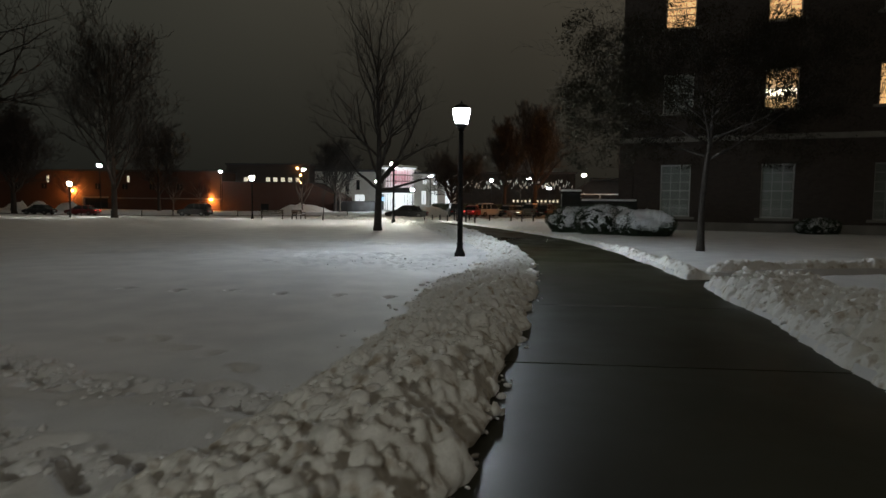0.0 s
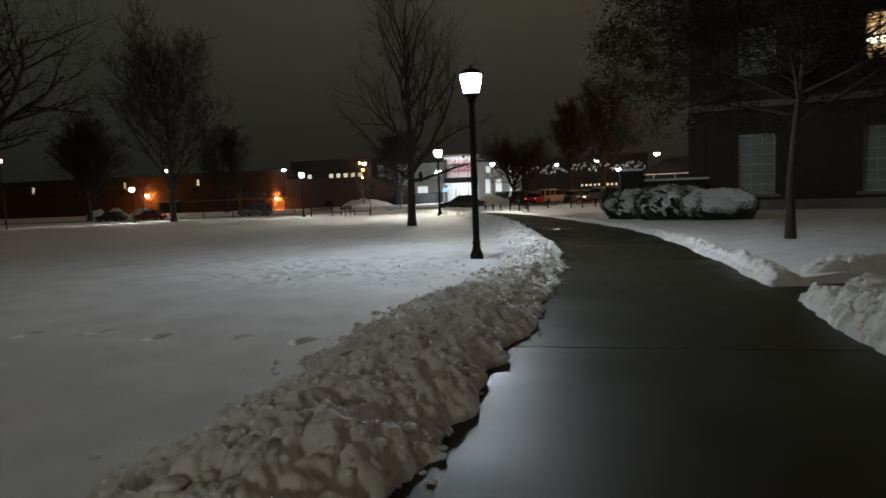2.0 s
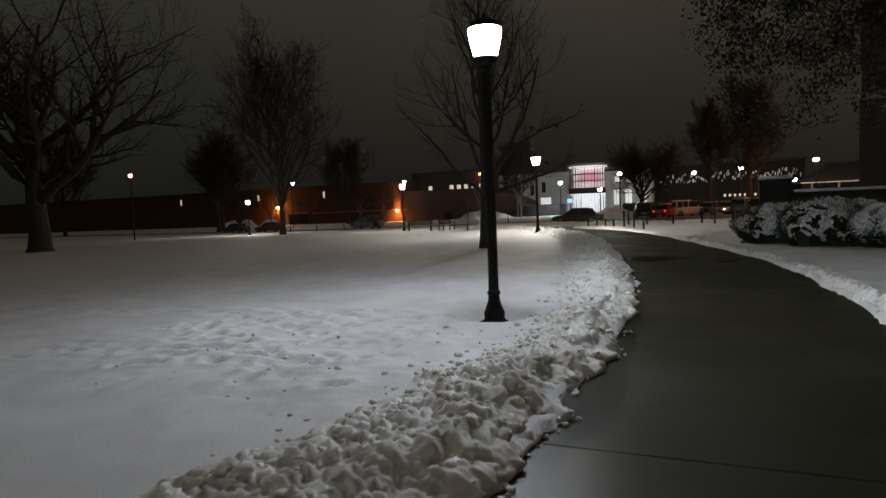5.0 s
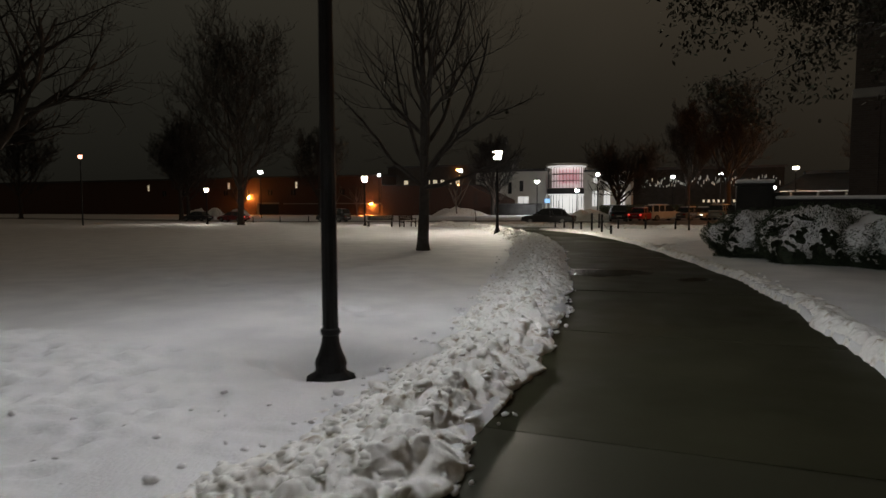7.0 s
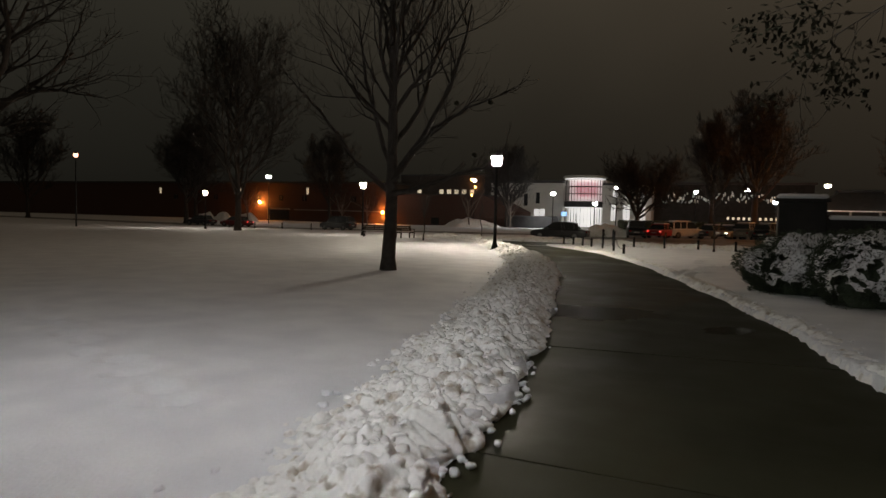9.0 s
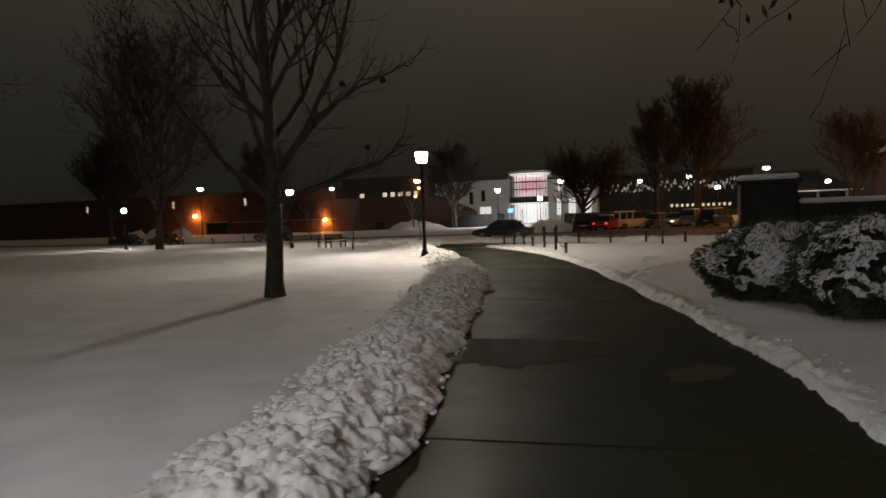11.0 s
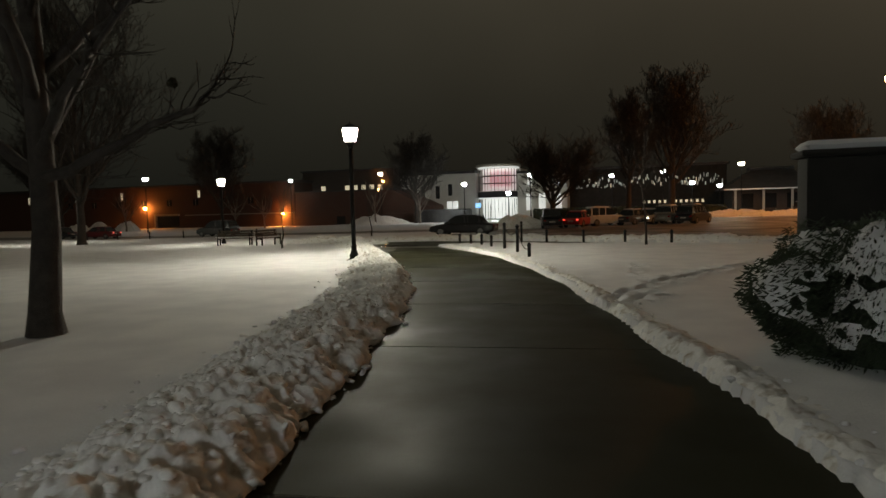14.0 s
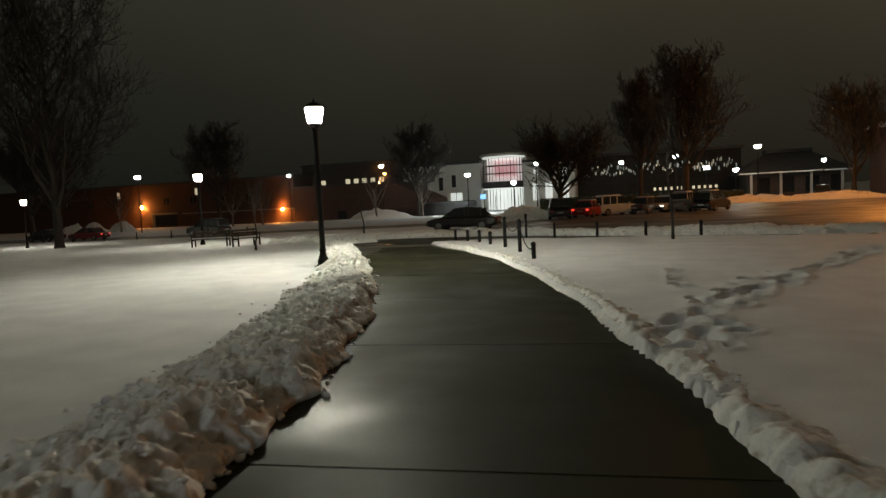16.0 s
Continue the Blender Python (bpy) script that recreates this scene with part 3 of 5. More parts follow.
lamp_post(0.33, 17.37, G_WHITE, "black cast-iron lamp post with lit white globe in snow", -0.09)
lamp_post(-6.15, 44.0, G_WARM, "black cast-iron lamp post lit beside the footpath bend", 0.0)
lamp_post(-23.3, 60.9, G_WARM_MID, "black lamp post lit behind the park bench")
lamp_post(-50.0, 71.3, G_WARM_MID, "distant lit lamp post by the far road")
lamp_post(-0.9, -9.6, G_START, "black cast-iron lamp post at the start of the footpath")


def tall_lamp(x, y, top, globe, size, label, base=None):
    z = float(land(x, y)) if base is None else base
    ob = thing("area_lamp", pose(x, y, z), label, "street lamp", "distant lamps")
    part("pole", lathe([(0.10, 0), (0.09, 0.4), (0.06, top - z - 0.1)], 8), IRON, ob)
    part("lamp_head", lathe([(size * 0.7, top - z - 0.1), (size, top - z + 0.1), (size, top - z + 0.3)], 10), globe, ob, "glowing lamp head")
    part("hood", lathe([(size * 1.1, top - z + 0.303), (size * 1.1, top - z + 0.36), (size * 0.4, top - z + 0.5)], 10), IRON, ob)
    return ob


# ---- trees ----


def grow(rng, base, height, spread, clear, radius, limbs, twigs, upsweep=0.75, leader=True, droop=0.0, least=0.003):
    """Branch tubes of a bare tree: (trunk and limbs), (twigs)."""
    tv, tf, wv, wf = [], [], [], []
    tips, boughs = [], []

    def branch(p, d, length, r, depth):
        n = 7 if depth < 2 else 5
        pts, radii = [p.copy()], [r]
        q, dd = p.copy(), d.copy()
        for i in range(n):
            bend = Vector((rng.uniform(-1, 1), rng.uniform(-1, 1), rng.uniform(-0.6, 0.9) * (0.9 if depth < 3 else 0.5))) * (0.16 + 0.05 * depth)
            dd = (dd + bend + Vector((0, 0, upsweep * 0.10 - droop * 0.1 * depth))).normalized()
            q = q + dd * (length / n)
            pts.append(q.copy())
            radii.append(max(least, r * (1 - 0.78 * (i + 1) / n)))
        fine = depth >= 2
        if not fine:
            boughs.append(([], []))
        tube_into(wv if fine else boughs[-1][0], wf if fine else boughs[-1][1], pts, radii, 3 if depth >= 3 else (4 if fine else 7))
        tips.append((pts[-1], dd))
        if depth >= 4 or length < 0.28:
            return
        count = {0: 0, 1: twigs, 2: twigs - 1, 3: 3}[depth]
        for c in range(count):
            u = 0.22 + 0.75 * (c + rng.random() * 0.8) / count
            k = min(int(u * n), n - 1)
            s = pts[k].lerp(pts[k + 1], u * n - k)
            ax = (pts[k + 1] - pts[k]).normalized()
            out = (Vector((rng.uniform(-1, 1), rng.uniform(-1, 1), rng.uniform(-0.5, 0.7))))
            out = (out - ax * out.dot(ax)).normalized()
            branch(s, (ax * 0.75 + out * 0.75).normalized(), length * rng.uniform(0.36, 0.58), max(least * 1.3, radii[k] * 0.55), depth + 1)

    top = Vector((rng.uniform(-0.3, 0.3), rng.uniform(-0.3, 0.3), height * 0.92 if leader else height * 0.45))
    n = 9
    pts, radii = [Vector((0, 0, -0.15)), Vector((0, 0, 0.05)), Vector((0, 0, 0.35))], [radius * 1.5, radius * 1.3, radius * 1.05]
    for i in range(1, n + 1):
        u = i / n
        pts.append(Vector((top.x * u + 0.12 * math.sin(u * 7 + radius * 30) * u, top.y * u + 0.1 * math.cos(u * 6), 0.35 + (top.z - 0.35) * u)))
        radii.append(max(0.012, radius * (1 - 0.9 * u) if leader else radius * (1 - 0.45 * u)))
    tube_into(tv, tf, pts, radii, 10)
    for c in range(limbs):
        u = clear / height + (0.86 - clear / height) * (c / limbs) ** 1.1
        z = u * height if leader else clear + (top.z - clear) * (c + 0.5) / limbs
        k = max(i for i in range(len(pts)) if pts[i].z <= z)
        k = min(k, len(pts) - 2)
        s = pts[k].lerp(pts[k + 1], (z - pts[k].z) / max(0.01, pts[k + 1].z - pts[k].z))
        ang = c * 2.399 + rng.uniform(-0.4, 0.4)
        rise = upsweep * rng.uniform(0.7, 1.3) + (0.5 * u if leader else 0.3)
        d = Vector((math.cos(ang), math.sin(ang), rise)).normalized()
        length = spread * (1.35 - 0.75 * u) * rng.uniform(0.85, 1.15)
        branch(s, d, length, max(0.02, radii[k] * (0.55 if leader else 0.62)), 1)
    if leader:
        branch(pts[-2], Vector((0.05, 0, 1)), height * 0.16, radii[-2] * 0.8, 2)
    return (tv, tf), (wv, wf), tips, boughs


def bare_tree(name, x, y, seed, label, bark=None, **kw):
    rng = random.Random(seed)
    ob = thing(name, pose(x, y, float(land(x, y)) + 0.05), label, "tree")
    trunk, crown, tips, boughs = grow(rng, None, **kw)
    sheet("trunk", trunk[0], trunk[1], bark or BARK, ob)
    for bough in boughs:
        sheet("limb", bough[0], bough[1], bark or BARK, ob)
    sheet("crown", crown[0], crown[1], TWIG, ob)
    return ob, tips


LONG_BOUGHS = [[(0, 0, 2.05), (0.95, -0.2, 2.25), (1.95, -0.35, 2.55), (2.9, -0.5, 2.75), (3.4, -0.6, 3.15)],
         [(0.05, 0, 2.4), (0.75, -0.2, 3.1), (1.4, -0.3, 3.75), (2.4, -0.5, 4.2), (3.5, -0.6, 4.55)],
         [(-0.05, 0, 2.2), (-0.9, -0.2, 2.9), (-1.6, -0.4, 3.9), (-2.3, -0.6, 4.7), (-3.0, -0.7, 5.4)]]
near_tree, _ = bare_tree("bare_tree", -4.8, 31.3, 5, "leafless tree with dark upswept limbs standing in snow", height=11.0, spread=3.9, clear=2.5, radius=0.19, limbs=19, twigs=7, upsweep=0.95)
rng = random.Random(9)
for limb in LONG_BOUGHS:
    v, f = [], []
    pts = [Vector(p) for p in limb]
    fine_pts = [pts[int(i / 4)].lerp(pts[min(4, int(i / 4) + 1)], (i % 4) / 4) + Vector((rng.uniform(-0.03, 0.03), 0, rng.uniform(-0.03, 0.03))) * (i > 0) for i in range(17)]
    tube_into(v, f, fine_pts, [0.085 * (1 - 0.85 * i / 16) for i in range(17)], 6)
    for i in range(3, 17):
        for k in range(2):
            d = Vector((rng.uniform(0.2, 1) * (1 if limb[4][0] > 0 else -1), rng.uniform(-0.7, 0.7), rng.uniform(-0.25, 0.8))).normalized()
            ln = rng.uniform(0.4, 1.1) * (1.1 - 0.5 * i / 16)
            tw = [fine_pts[i] + d * (ln * u) + Vector((0, 0, 0.12 * u * u)) + Vector((rng.uniform(-0.04, 0.04), rng.uniform(-0.04, 0.04), rng.uniform(-0.04, 0.04))) * (u > 0) for u in (0, 0.25, 0.5, 0.75, 1)]
            tube_into(v, f, tw, [0.013, 0.011, 0.009, 0.006, 0.003], 3)
            for q in (2, 3):
                d2 = (d + Vector((rng.uniform(-0.8, 0.8), rng.uniform(-0.8, 0.8), rng.uniform(-0.5, 0.8)))).normalized()
                tube_into(v, f, [tw[q], tw[q] + d2 * ln * 0.25, tw[q] + d2 * ln * 0.45 + Vector((0, 0, 0.03))], [0.006, 0.005, 0.002], 3)
    sheet("limb", v, f, BARK, near_tree)
for px, py, pz in [(2.05, -0.4, 4.35), (3.0, -0.55, 4.3), (2.6, -0.5, 3.05), (1.0, -0.3, 5.2)]:
    bm = bmesh.new()
    bmesh.ops.create_icosphere(bm, subdivisions=2, radius=0.06)
    for q in bm.verts:
        q.co *= 1 + 0.5 * (float(hash2(q.co.x * 90, q.co.y * 70, q.co.z * 9)) - 0.5)
    part("dead_leaf_clump", bm, LEAF, near_tree).location = (px, py, pz)
bare_tree("old_oak", -40.8, 38.5, 11, "wide leafless old oak with heavy crooked limbs", height=20.0, spread=11, clear=3.2, radius=0.75, limbs=13, twigs=8, least=0.012, upsweep=0.35, leader=False)
bare_tree("bare_tree", -42, 67.5, 13, "tall oval leafless tree beyond the lawn", height=18.5, spread=8.0, clear=3.0, radius=0.33, limbs=26, twigs=8, least=0.016, upsweep=1.0)
bare_tree("bare_tree", -6.3, 98, 17, "low round leafless tree before the glass entrance", height=8.6, spread=5.2, clear=1.7, radius=0.32, limbs=16, twigs=9, least=0.02, upsweep=0.55, leader=False)
bare_tree("bare_tree", 1.9, 108, 19, "tall leafless tree behind the parked cars", height=14.5, spread=4.6, clear=4, radius=0.38, limbs=24, twigs=8, least=0.025, upsweep=1.1)
bare_tree("bare_tree", 7.2, 112, 23, "tall leafless tree behind the parked cars", height=16.5, spread=6.4, clear=4, radius=0.5, limbs=26, twigs=8, least=0.025, upsweep=1.0)
bare_tree("bare_tree", 26.8, 118, 29, "leafless tree lit orange at the lot's end", height=10.5, spread=6, clear=2.5, radius=0.33, limbs=18, twigs=8, least=0.02, upsweep=0.8)
for i, (tx, ty, th) in enumerate([(-62, 118, 8), (-57, 119, 8), (-79, 112, 9), (-36, 117, 10), (-29, 118, 9)]):
    bare_tree("small_tree", tx, ty, 40 + i, "small pale-barked leafless tree before the brick wall", PALEBARK, height=th, spread=th * 0.45, clear=1.4, radius=0.14, limbs=10, twigs=6, upsweep=0.7, leader=False)
for i, (tx, ty, th) in enumerate([(-66, 120, 15), (-84, 104, 16), (-112, 92, 17), (-140, 80, 18), (-31, 122, 12), (-74, 92, 13), (38, 117, 12), (55, 104, 13)]):
    bare_tree("bare_tree", tx, ty, 60 + i, "dark leafless tree in the distance", height=th, spread=th * 0.42, clear=3, radius=0.35, limbs=22, twigs=8, upsweep=0.8, least=0.025)
for sx, sy, sh in [(-13.5, 51.8, 3.0), (3.1, 49.6, 4.6), (-14.8, 65.7, 3.0)]:
    bare_tree("sapling", sx, sy, int(sx * 7) + 200, "thin young leafless tree planted in the snow", height=sh, spread=sh * 0.28, clear=sh * 0.45, radius=0.045, limbs=9, twigs=5, upsweep=1.0)

# leafy tree beside the path, keeping its leaves in winter
rng = random.Random(77)
leafy = thing("evergreen_tree", pose(7.7, 19.5, 0.05), "dark tree holding its leaves before the brick building", "tree")
trunk, crown, tips, boughs = grow(rng, None, height=7.4, spread=4.3, clear=2.9, radius=0.115, limbs=24, twigs=7, upsweep=0.22, droop=0.38)
sheet("trunk", trunk[0], trunk[1], BARK, leafy)
for bough in boughs:
    sheet("limb", bough[0], bough[1], BARK, leafy)
sheet("crown", crown[0], crown[1], TWIG, leafy)
lv, lf = [], []
for p, d in tips:
    if p.z < 2.7 or p.z > 6.7 or p.y > 3.6 or p.x < -4.6:
        continue
    for k in range(40 if p.z < 5 else 24):
        c = p + Vector((rng.gauss(0, 0.12), rng.gauss(0, 0.12), rng.gauss(-0.07, 0.08)))
        u = Vector((rng.uniform(-1, 1), rng.uniform(-1, 1), rng.uniform(-1.2, 0.2))).normalized()
        v = u.orthogonal().normalized()
        L, Wd = rng.uniform(0.045, 0.09), rng.uniform(0.014, 0.026)
        b = len(lv)
        lv += [tuple(c), tuple(c + u * L * 0.5 + v * Wd), tuple(c + u * L), tuple(c + u * L * 0.5 - v * Wd)]
        lf.append((b, b + 1, b + 2, b + 3))
leaves = sheet("leaves", lv, lf, LEAF, leafy, smooth=False)

# ---- snow-laden bushes ----


def bush(x, y, rx, ry, h, seed, label, capped=False):
    rng = random.Random(seed)
    ob = thing("bush", pose(x, y, float(land(x, y)) + 0.02), label, "bush", "bushes by the brick building")
    off = [rng.uniform(0, 6) for _ in range(5)]

    def outer(a, e, r=1.0):
        """A place on the spreading, lobed outline; undercut near the ground."""
        ce, se = math.cos(e), math.sin(e)
        lobes = 1 + ce * (0.10 * math.sin(3 * a + off[0]) + 0.09 * math.sin(5 * a + off[1] + 2 * e) + 0.06 * math.sin(9 * a + off[2]))
        lobes += 0.07 * math.sin(5 * a + off[3]) * math.sin(7 * e + off[4])
        wide = r * lobes * ce ** 0.75 * (1.0 if e > 0.35 else 0.74 + 0.74 * e)
        return Vector((rx * wide * math.cos(a), ry * wide * math.sin(a), h * r * lobes * se ** 0.85 + 0.02))

    lv, lf = [], []
    for k in range(30000):
        a, e = rng.uniform(0, 2 * math.pi), math.asin(rng.uniform(0.0, 1) ** 0.9)
        c = outer(a, e, rng.uniform(0.86, 1.08))
        u = Vector((c.x / rx, c.y / ry, rng.uniform(-0.9, 0.5))).normalized()
        v = (u.orthogonal() + Vector((rng.uniform(-1, 1), rng.uniform(-1, 1), rng.uniform(-1, 1)))).normalized()
        L, Wd = rng.uniform(0.03, 0.07), rng.uniform(0.007, 0.014)
        b = len(lv)
        lv += [tuple(c - v * Wd), tuple(c + u * L), tuple(c + v * Wd), tuple(c - u * L * 0.5)]
        lf.append((b, b + 1, b + 2, b + 3))
    sheet("foliage", lv, lf, YEW, ob, smooth=False)
    core = bmesh.new()
    bmesh.ops.create_icosphere(core, subdivisions=3, radius=1)
    for v in core.verts:
        v.co = outer(math.atan2(v.co.y, v.co.x), max(0.0, math.asin(max(-1.0, min(1.0, v.co.z)))), 0.86)
    part("branch_core", core, YEW, ob)
    # a lumpy blanket of snow over the sprays, broken by dark gaps
    shell = bmesh.new()
    bmesh.ops.create_icosphere(shell, subdivisions=6, radius=1)
    bare = []
    for v in shell.verts:
        a, e = math.atan2(v.co.y, v.co.x), math.asin(max(-1.0, min(1.0, v.co.z)))
        if e < 0.12:
            bare.append(v)
            continue
        c = outer(a, e, 0.97)
        q = c + Vector((seed * 3.1, seed * 1.7, 0))
        cover = 0.55 * noise.noise(q * 3.2) + 0.45 * noise.noise(q * 8.0) + 0.35 * noise.noise(q * 17.0)
        if cover < 0.30 - 0.78 * math.sin(e) ** 0.6:
            bare.append(v)
        v.co = c + c.normalized() * (0.075 * noise.noise(q * 4.5) + 0.05 * noise.noise(q * 11.0) + 0.03 * noise.noise(q * 23.0)) + Vector((0, 0, 0.03))
    bmesh.ops.delete(shell, geom=bare, context="VERTS")
    part("snow", shell, SNOW, ob, smooth=True)
    if capped:
        cap = bmesh.new()
        bmesh.ops.create_icosphere(cap, subdivisions=5, radius=1)
        for v in cap.verts:
            a, e = math.atan2(v.co.y, v.co.x), math.asin(max(-1.0, min(1.0, v.co.z)))
            wave = 0.10 * math.sin(4 * a + off[0]) + 0.07 * math.sin(9 * a + off[1]) + 0.05 * math.sin(17 * a + off[2])
            c = outer(a, max(e, 0.42 + wave), 1.0 if e > 0 else 0.9)
            lump = 0.03 * (float(soft_noise(np.float64(c.x), np.float64(c.y), 0.22, seed)) + float(soft_noise(np.float64(c.x + c.z), np.float64(c.y), 0.09, seed + 1)))
            v.co = c + Vector((0, 0, 0.03 + lump + 0.05 * max(0.0, math.sin(e)) if e > 0 else -0.02))
        part("snow_cap", cap, SNOW, ob, "smooth cap of fresh snow", True)
    return ob


bush(5.35, 31.9, 1.6, 1.3, 1.3, 3, "low spreading evergreen bush loaded with snow")
bush(6.35, 30.2, 1.5, 1.35, 1.42, 4, "spreading evergreen bush loaded with thick snow")
bush(8.1, 29.3, 1.45, 1.3, 1.15, 6, "dome-shaped evergreen bush under a snow cap", True)
bush(17.6, 33.2, 1.0, 0.9, 0.85, 8, "small dark evergreen bush with a snow cap")
bush(22.0, 33.6, 1.0, 0.9, 0.8, 9, "small dark evergreen bush with a snow cap")

# ---- the brick building beside the path ----
WY, X0, XE, YE = 0.0, 0.0, 34.0, 12.0
hall = thing("brick_hall", pose(8.3, 37.0, 0, 0, 0, -18), "three-storey dark brick hall with tall sash windows", "building")
COLS = [3.03 + 5.12 * k for k in range(6)]
ROWS_Z = [(0.9, 3.8), (6.68, 8.8), (11.3, 13.5)]
LITS = {(0, 2): 1, (1, 2): 1, (1, 1): 2, (2, 1): 1}
wall_bm = bmesh.new()
xs = sorted([X0] + [c + d for c in COLS for d in (-0.8, 0.8)] + [XE])
zs = sorted([-0.5] + [z for r in ROWS_Z for z in r] + [16.0])
for i in range(len(xs) - 1):
    for j in range(len(zs) - 1):
        hole = i % 2 == 1 and j % 2 == 1
        if not hole:
            box(wall_bm, xs[i], WY, zs[j], xs[i + 1], WY + 0.45, zs[j + 1])
bmesh.ops.remove_doubles(wall_bm, verts=wall_bm.verts, dist=0.0005)
part("wall", wall_bm, DARKBRICK, hall)
part("side_wall", boxed(X0, WY + 0.45, -0.5, X0 + 0.45, YE, 16), DARKBRICK, hall)
part("back_wall", boxed(X0 + 0.45, YE - 0.5, -0.5, XE, YE, 16), DARKBRICK, hall)
part("end_wall", boxed(XE - 0.5, WY + 0.45, -0.5, XE, YE - 0.5, 16), DARKBRICK, hall)
part("roof", boxed(X0 - 0.4, WY - 0.4, 16.002, XE + 0.4, YE + 0.4, 16.6), ROOF, hall)
part("plinth", boxed(X0 - 0.08, WY - 0.12, -0.5, XE, WY - 0.002, 0.62, bevel=0.02), STONE, hall, "pale stone plinth")
part("string_course", boxed(X0 - 0.06, WY - 0.09, 5.05, XE, WY - 0.002, 5.35, bevel=0.02), STONE, hall, "pale stone band")
part("pilaster", boxed(X0 - 0.05, WY - 0.10, 0.63, X0 + 0.75, WY - 0.003, 5.04), DARKBRICK, hall)
for ci, cx in enumerate(COLS):
    for ri, (z0, z1) in enumerate(ROWS_Z):
        win = part("window", boxed(cx - 0.8, WY + 0.30, z0, cx + 0.8, WY + 0.36, z0 + 0.07), WHITEPAINT, hall)
        fr = bmesh.new()
        for a, b in ((-0.8, -0.73), (0.73, 0.8)):
            box(fr, cx + a, WY + 0.20, z0 + 0.07, cx + b, WY + 0.32, z1)
        box(fr, cx - 0.73, WY + 0.20, z1 - 0.08, cx + 0.73, WY + 0.32, z1)
        box(fr, cx - 0.73, WY + 0.20, (z0 + z1) / 2 - 0.03, cx + 0.73, WY + 0.30, (z0 + z1) / 2 + 0.03)
        part("frame", fr, WHITEPAINT, win)
        for k in (-0.25, 0.25):
            part("muntin", boxed(cx + k - 0.015, WY + 0.22, z0 + 0.08, cx + k + 0.015, WY + 0.27, z1 - 0.08), WHITEPAINT, win)
        for k in range(1, 6):
            if k != 3:
                zz = z0 + (z1 - z0) * k / 6
                part("muntin", boxed(cx - 0.73, WY + 0.223, zz - 0.015, cx + 0.73, WY + 0.268, zz + 0.015), WHITEPAINT, win)
        part("sill", boxed(cx - 1.05, WY - 0.14, z0 - 0.14, cx + 1.05, WY + 0.2, z0 - 0.003, bevel=0.015), STONE, win)
        part("lintel", boxed(cx - 1.1, WY - 0.03, z1 + 0.003, cx + 1.1, WY - 0.002, z1 + 0.32), DARKBRICK, win)
        if ri < 2 and ci < 3:
            pane = part("pane", boxed(cx - 0.73, WY + 0.275, z0 + 0.075, cx + 0.73, WY + 0.281, z1 - 0.082), CLEAR, win, "clear window glass")
            pane.visible_shadow = False
        lit = LITS.get((ci, ri), 0)
        part("blind", boxed(cx - 0.79, WY + 0.42, z0, cx + 0.79, WY + 0.44, z1), G_ROOM if lit else BLIND, win, "lit room behind the panes" if lit else "drawn pale blind")
        if lit == 2:
            part("ceiling_light", boxed(cx - 0.75, WY + 0.36, z0 + 0.75, cx + 0.75, WY + 0.41, z0 + 1.05), G_TUBE, win, "bright strip light")

# brick enclosure with a snow-capped lid, and its lower wall
enclosure = thing("walled_enclosure", pose(4.65, 33.65, 0), "dark walled enclosure capped with snow beside the bushes", "wall")
part("block", boxed(0, -0.5, -0.2, 1.0, 0, 2.12, bevel=0.02), STUCCO, enclosure)
part("coping", boxed(-0.07, -0.57, 2.123, 1.07, 0.07, 2.2, bevel=0.02), STUCCO, enclosure)
part("snow_cap", boxed(-0.03, -0.53, 2.203, 1.03, 0.03, 2.31, bevel=0.05), SNOW, enclosure, "layer of fresh snow")
part("low_wall", boxed(1.002, -0.4, -0.2, 3.9, -0.1, 1.72), STUCCO, enclosure)
part("snow_strip", boxed(1.08, -0.43, 1.723, 3.88, -0.07, 1.82, bevel=0.04), SNOW, enclosure, "layer of fresh snow")

# ---- bollards and chains ----


def bollard(x, y, h):
    ob = thing("bollard", pose(x, y, float(land(x, y)) + 0.03), "black iron bollard post standing in snow", "bollard", "bollards along the path")
    part("post", lathe([(0.055, -0.05), (0.055, h - 0.08)], 12), IRON, ob)
    part("cap", lathe([(0.068, h - 0.078), (0.068, h - 0.03), (0.04, h), (0.012, h + 0.02)], 12), IRON, ob)
    return ob


ROW_A = [(-0.35, 43.9, 0.50), (-1.1, 46.1, 1.0), (-1.9, 47.9, 1.05), (-2.75, 49.5, 0.55), (-3.5, 51.0, 0.55), (-4.25, 52.1, 0.52), (-5.0, 53.0, 0.52)]
ROW_B = [(-2.7, 56.2, 1.0), (-1.3, 55.0, 0.6), (0.5, 53.8, 0.6), (2.3, 52.6, 0.6), (4.1, 51.8, 0.6)]
for bx, by, bh in ROW_A + ROW_B:
    bollard(bx, by, bh)


def chain(a, b, sag):
    n = 16
    ob = thing("chain", pose(*a), "sagging black chain between two bollards", "chain")
    for i in range(n):
        pts = []
        for u in (i / n, (i + 1) / n):
            p = Vector(a).lerp(Vector(b), u)
            p.z -= sag * 4 * u * (1 - u)
            pts.append(p - Vector(a))
        v, f = [], []
        tube_into(v, f, pts, [0.014, 0.014], 5)
        sheet("link", v, f, IRON, ob)
    return ob


for p, q in zip(ROW_A[:3], ROW_A[1:3]):
    chain((p[0], p[1], 0.03 + p[2] - 0.12), (q[0], q[1], 0.03 + q[2] - 0.12), 0.28)

# ---- benches ----


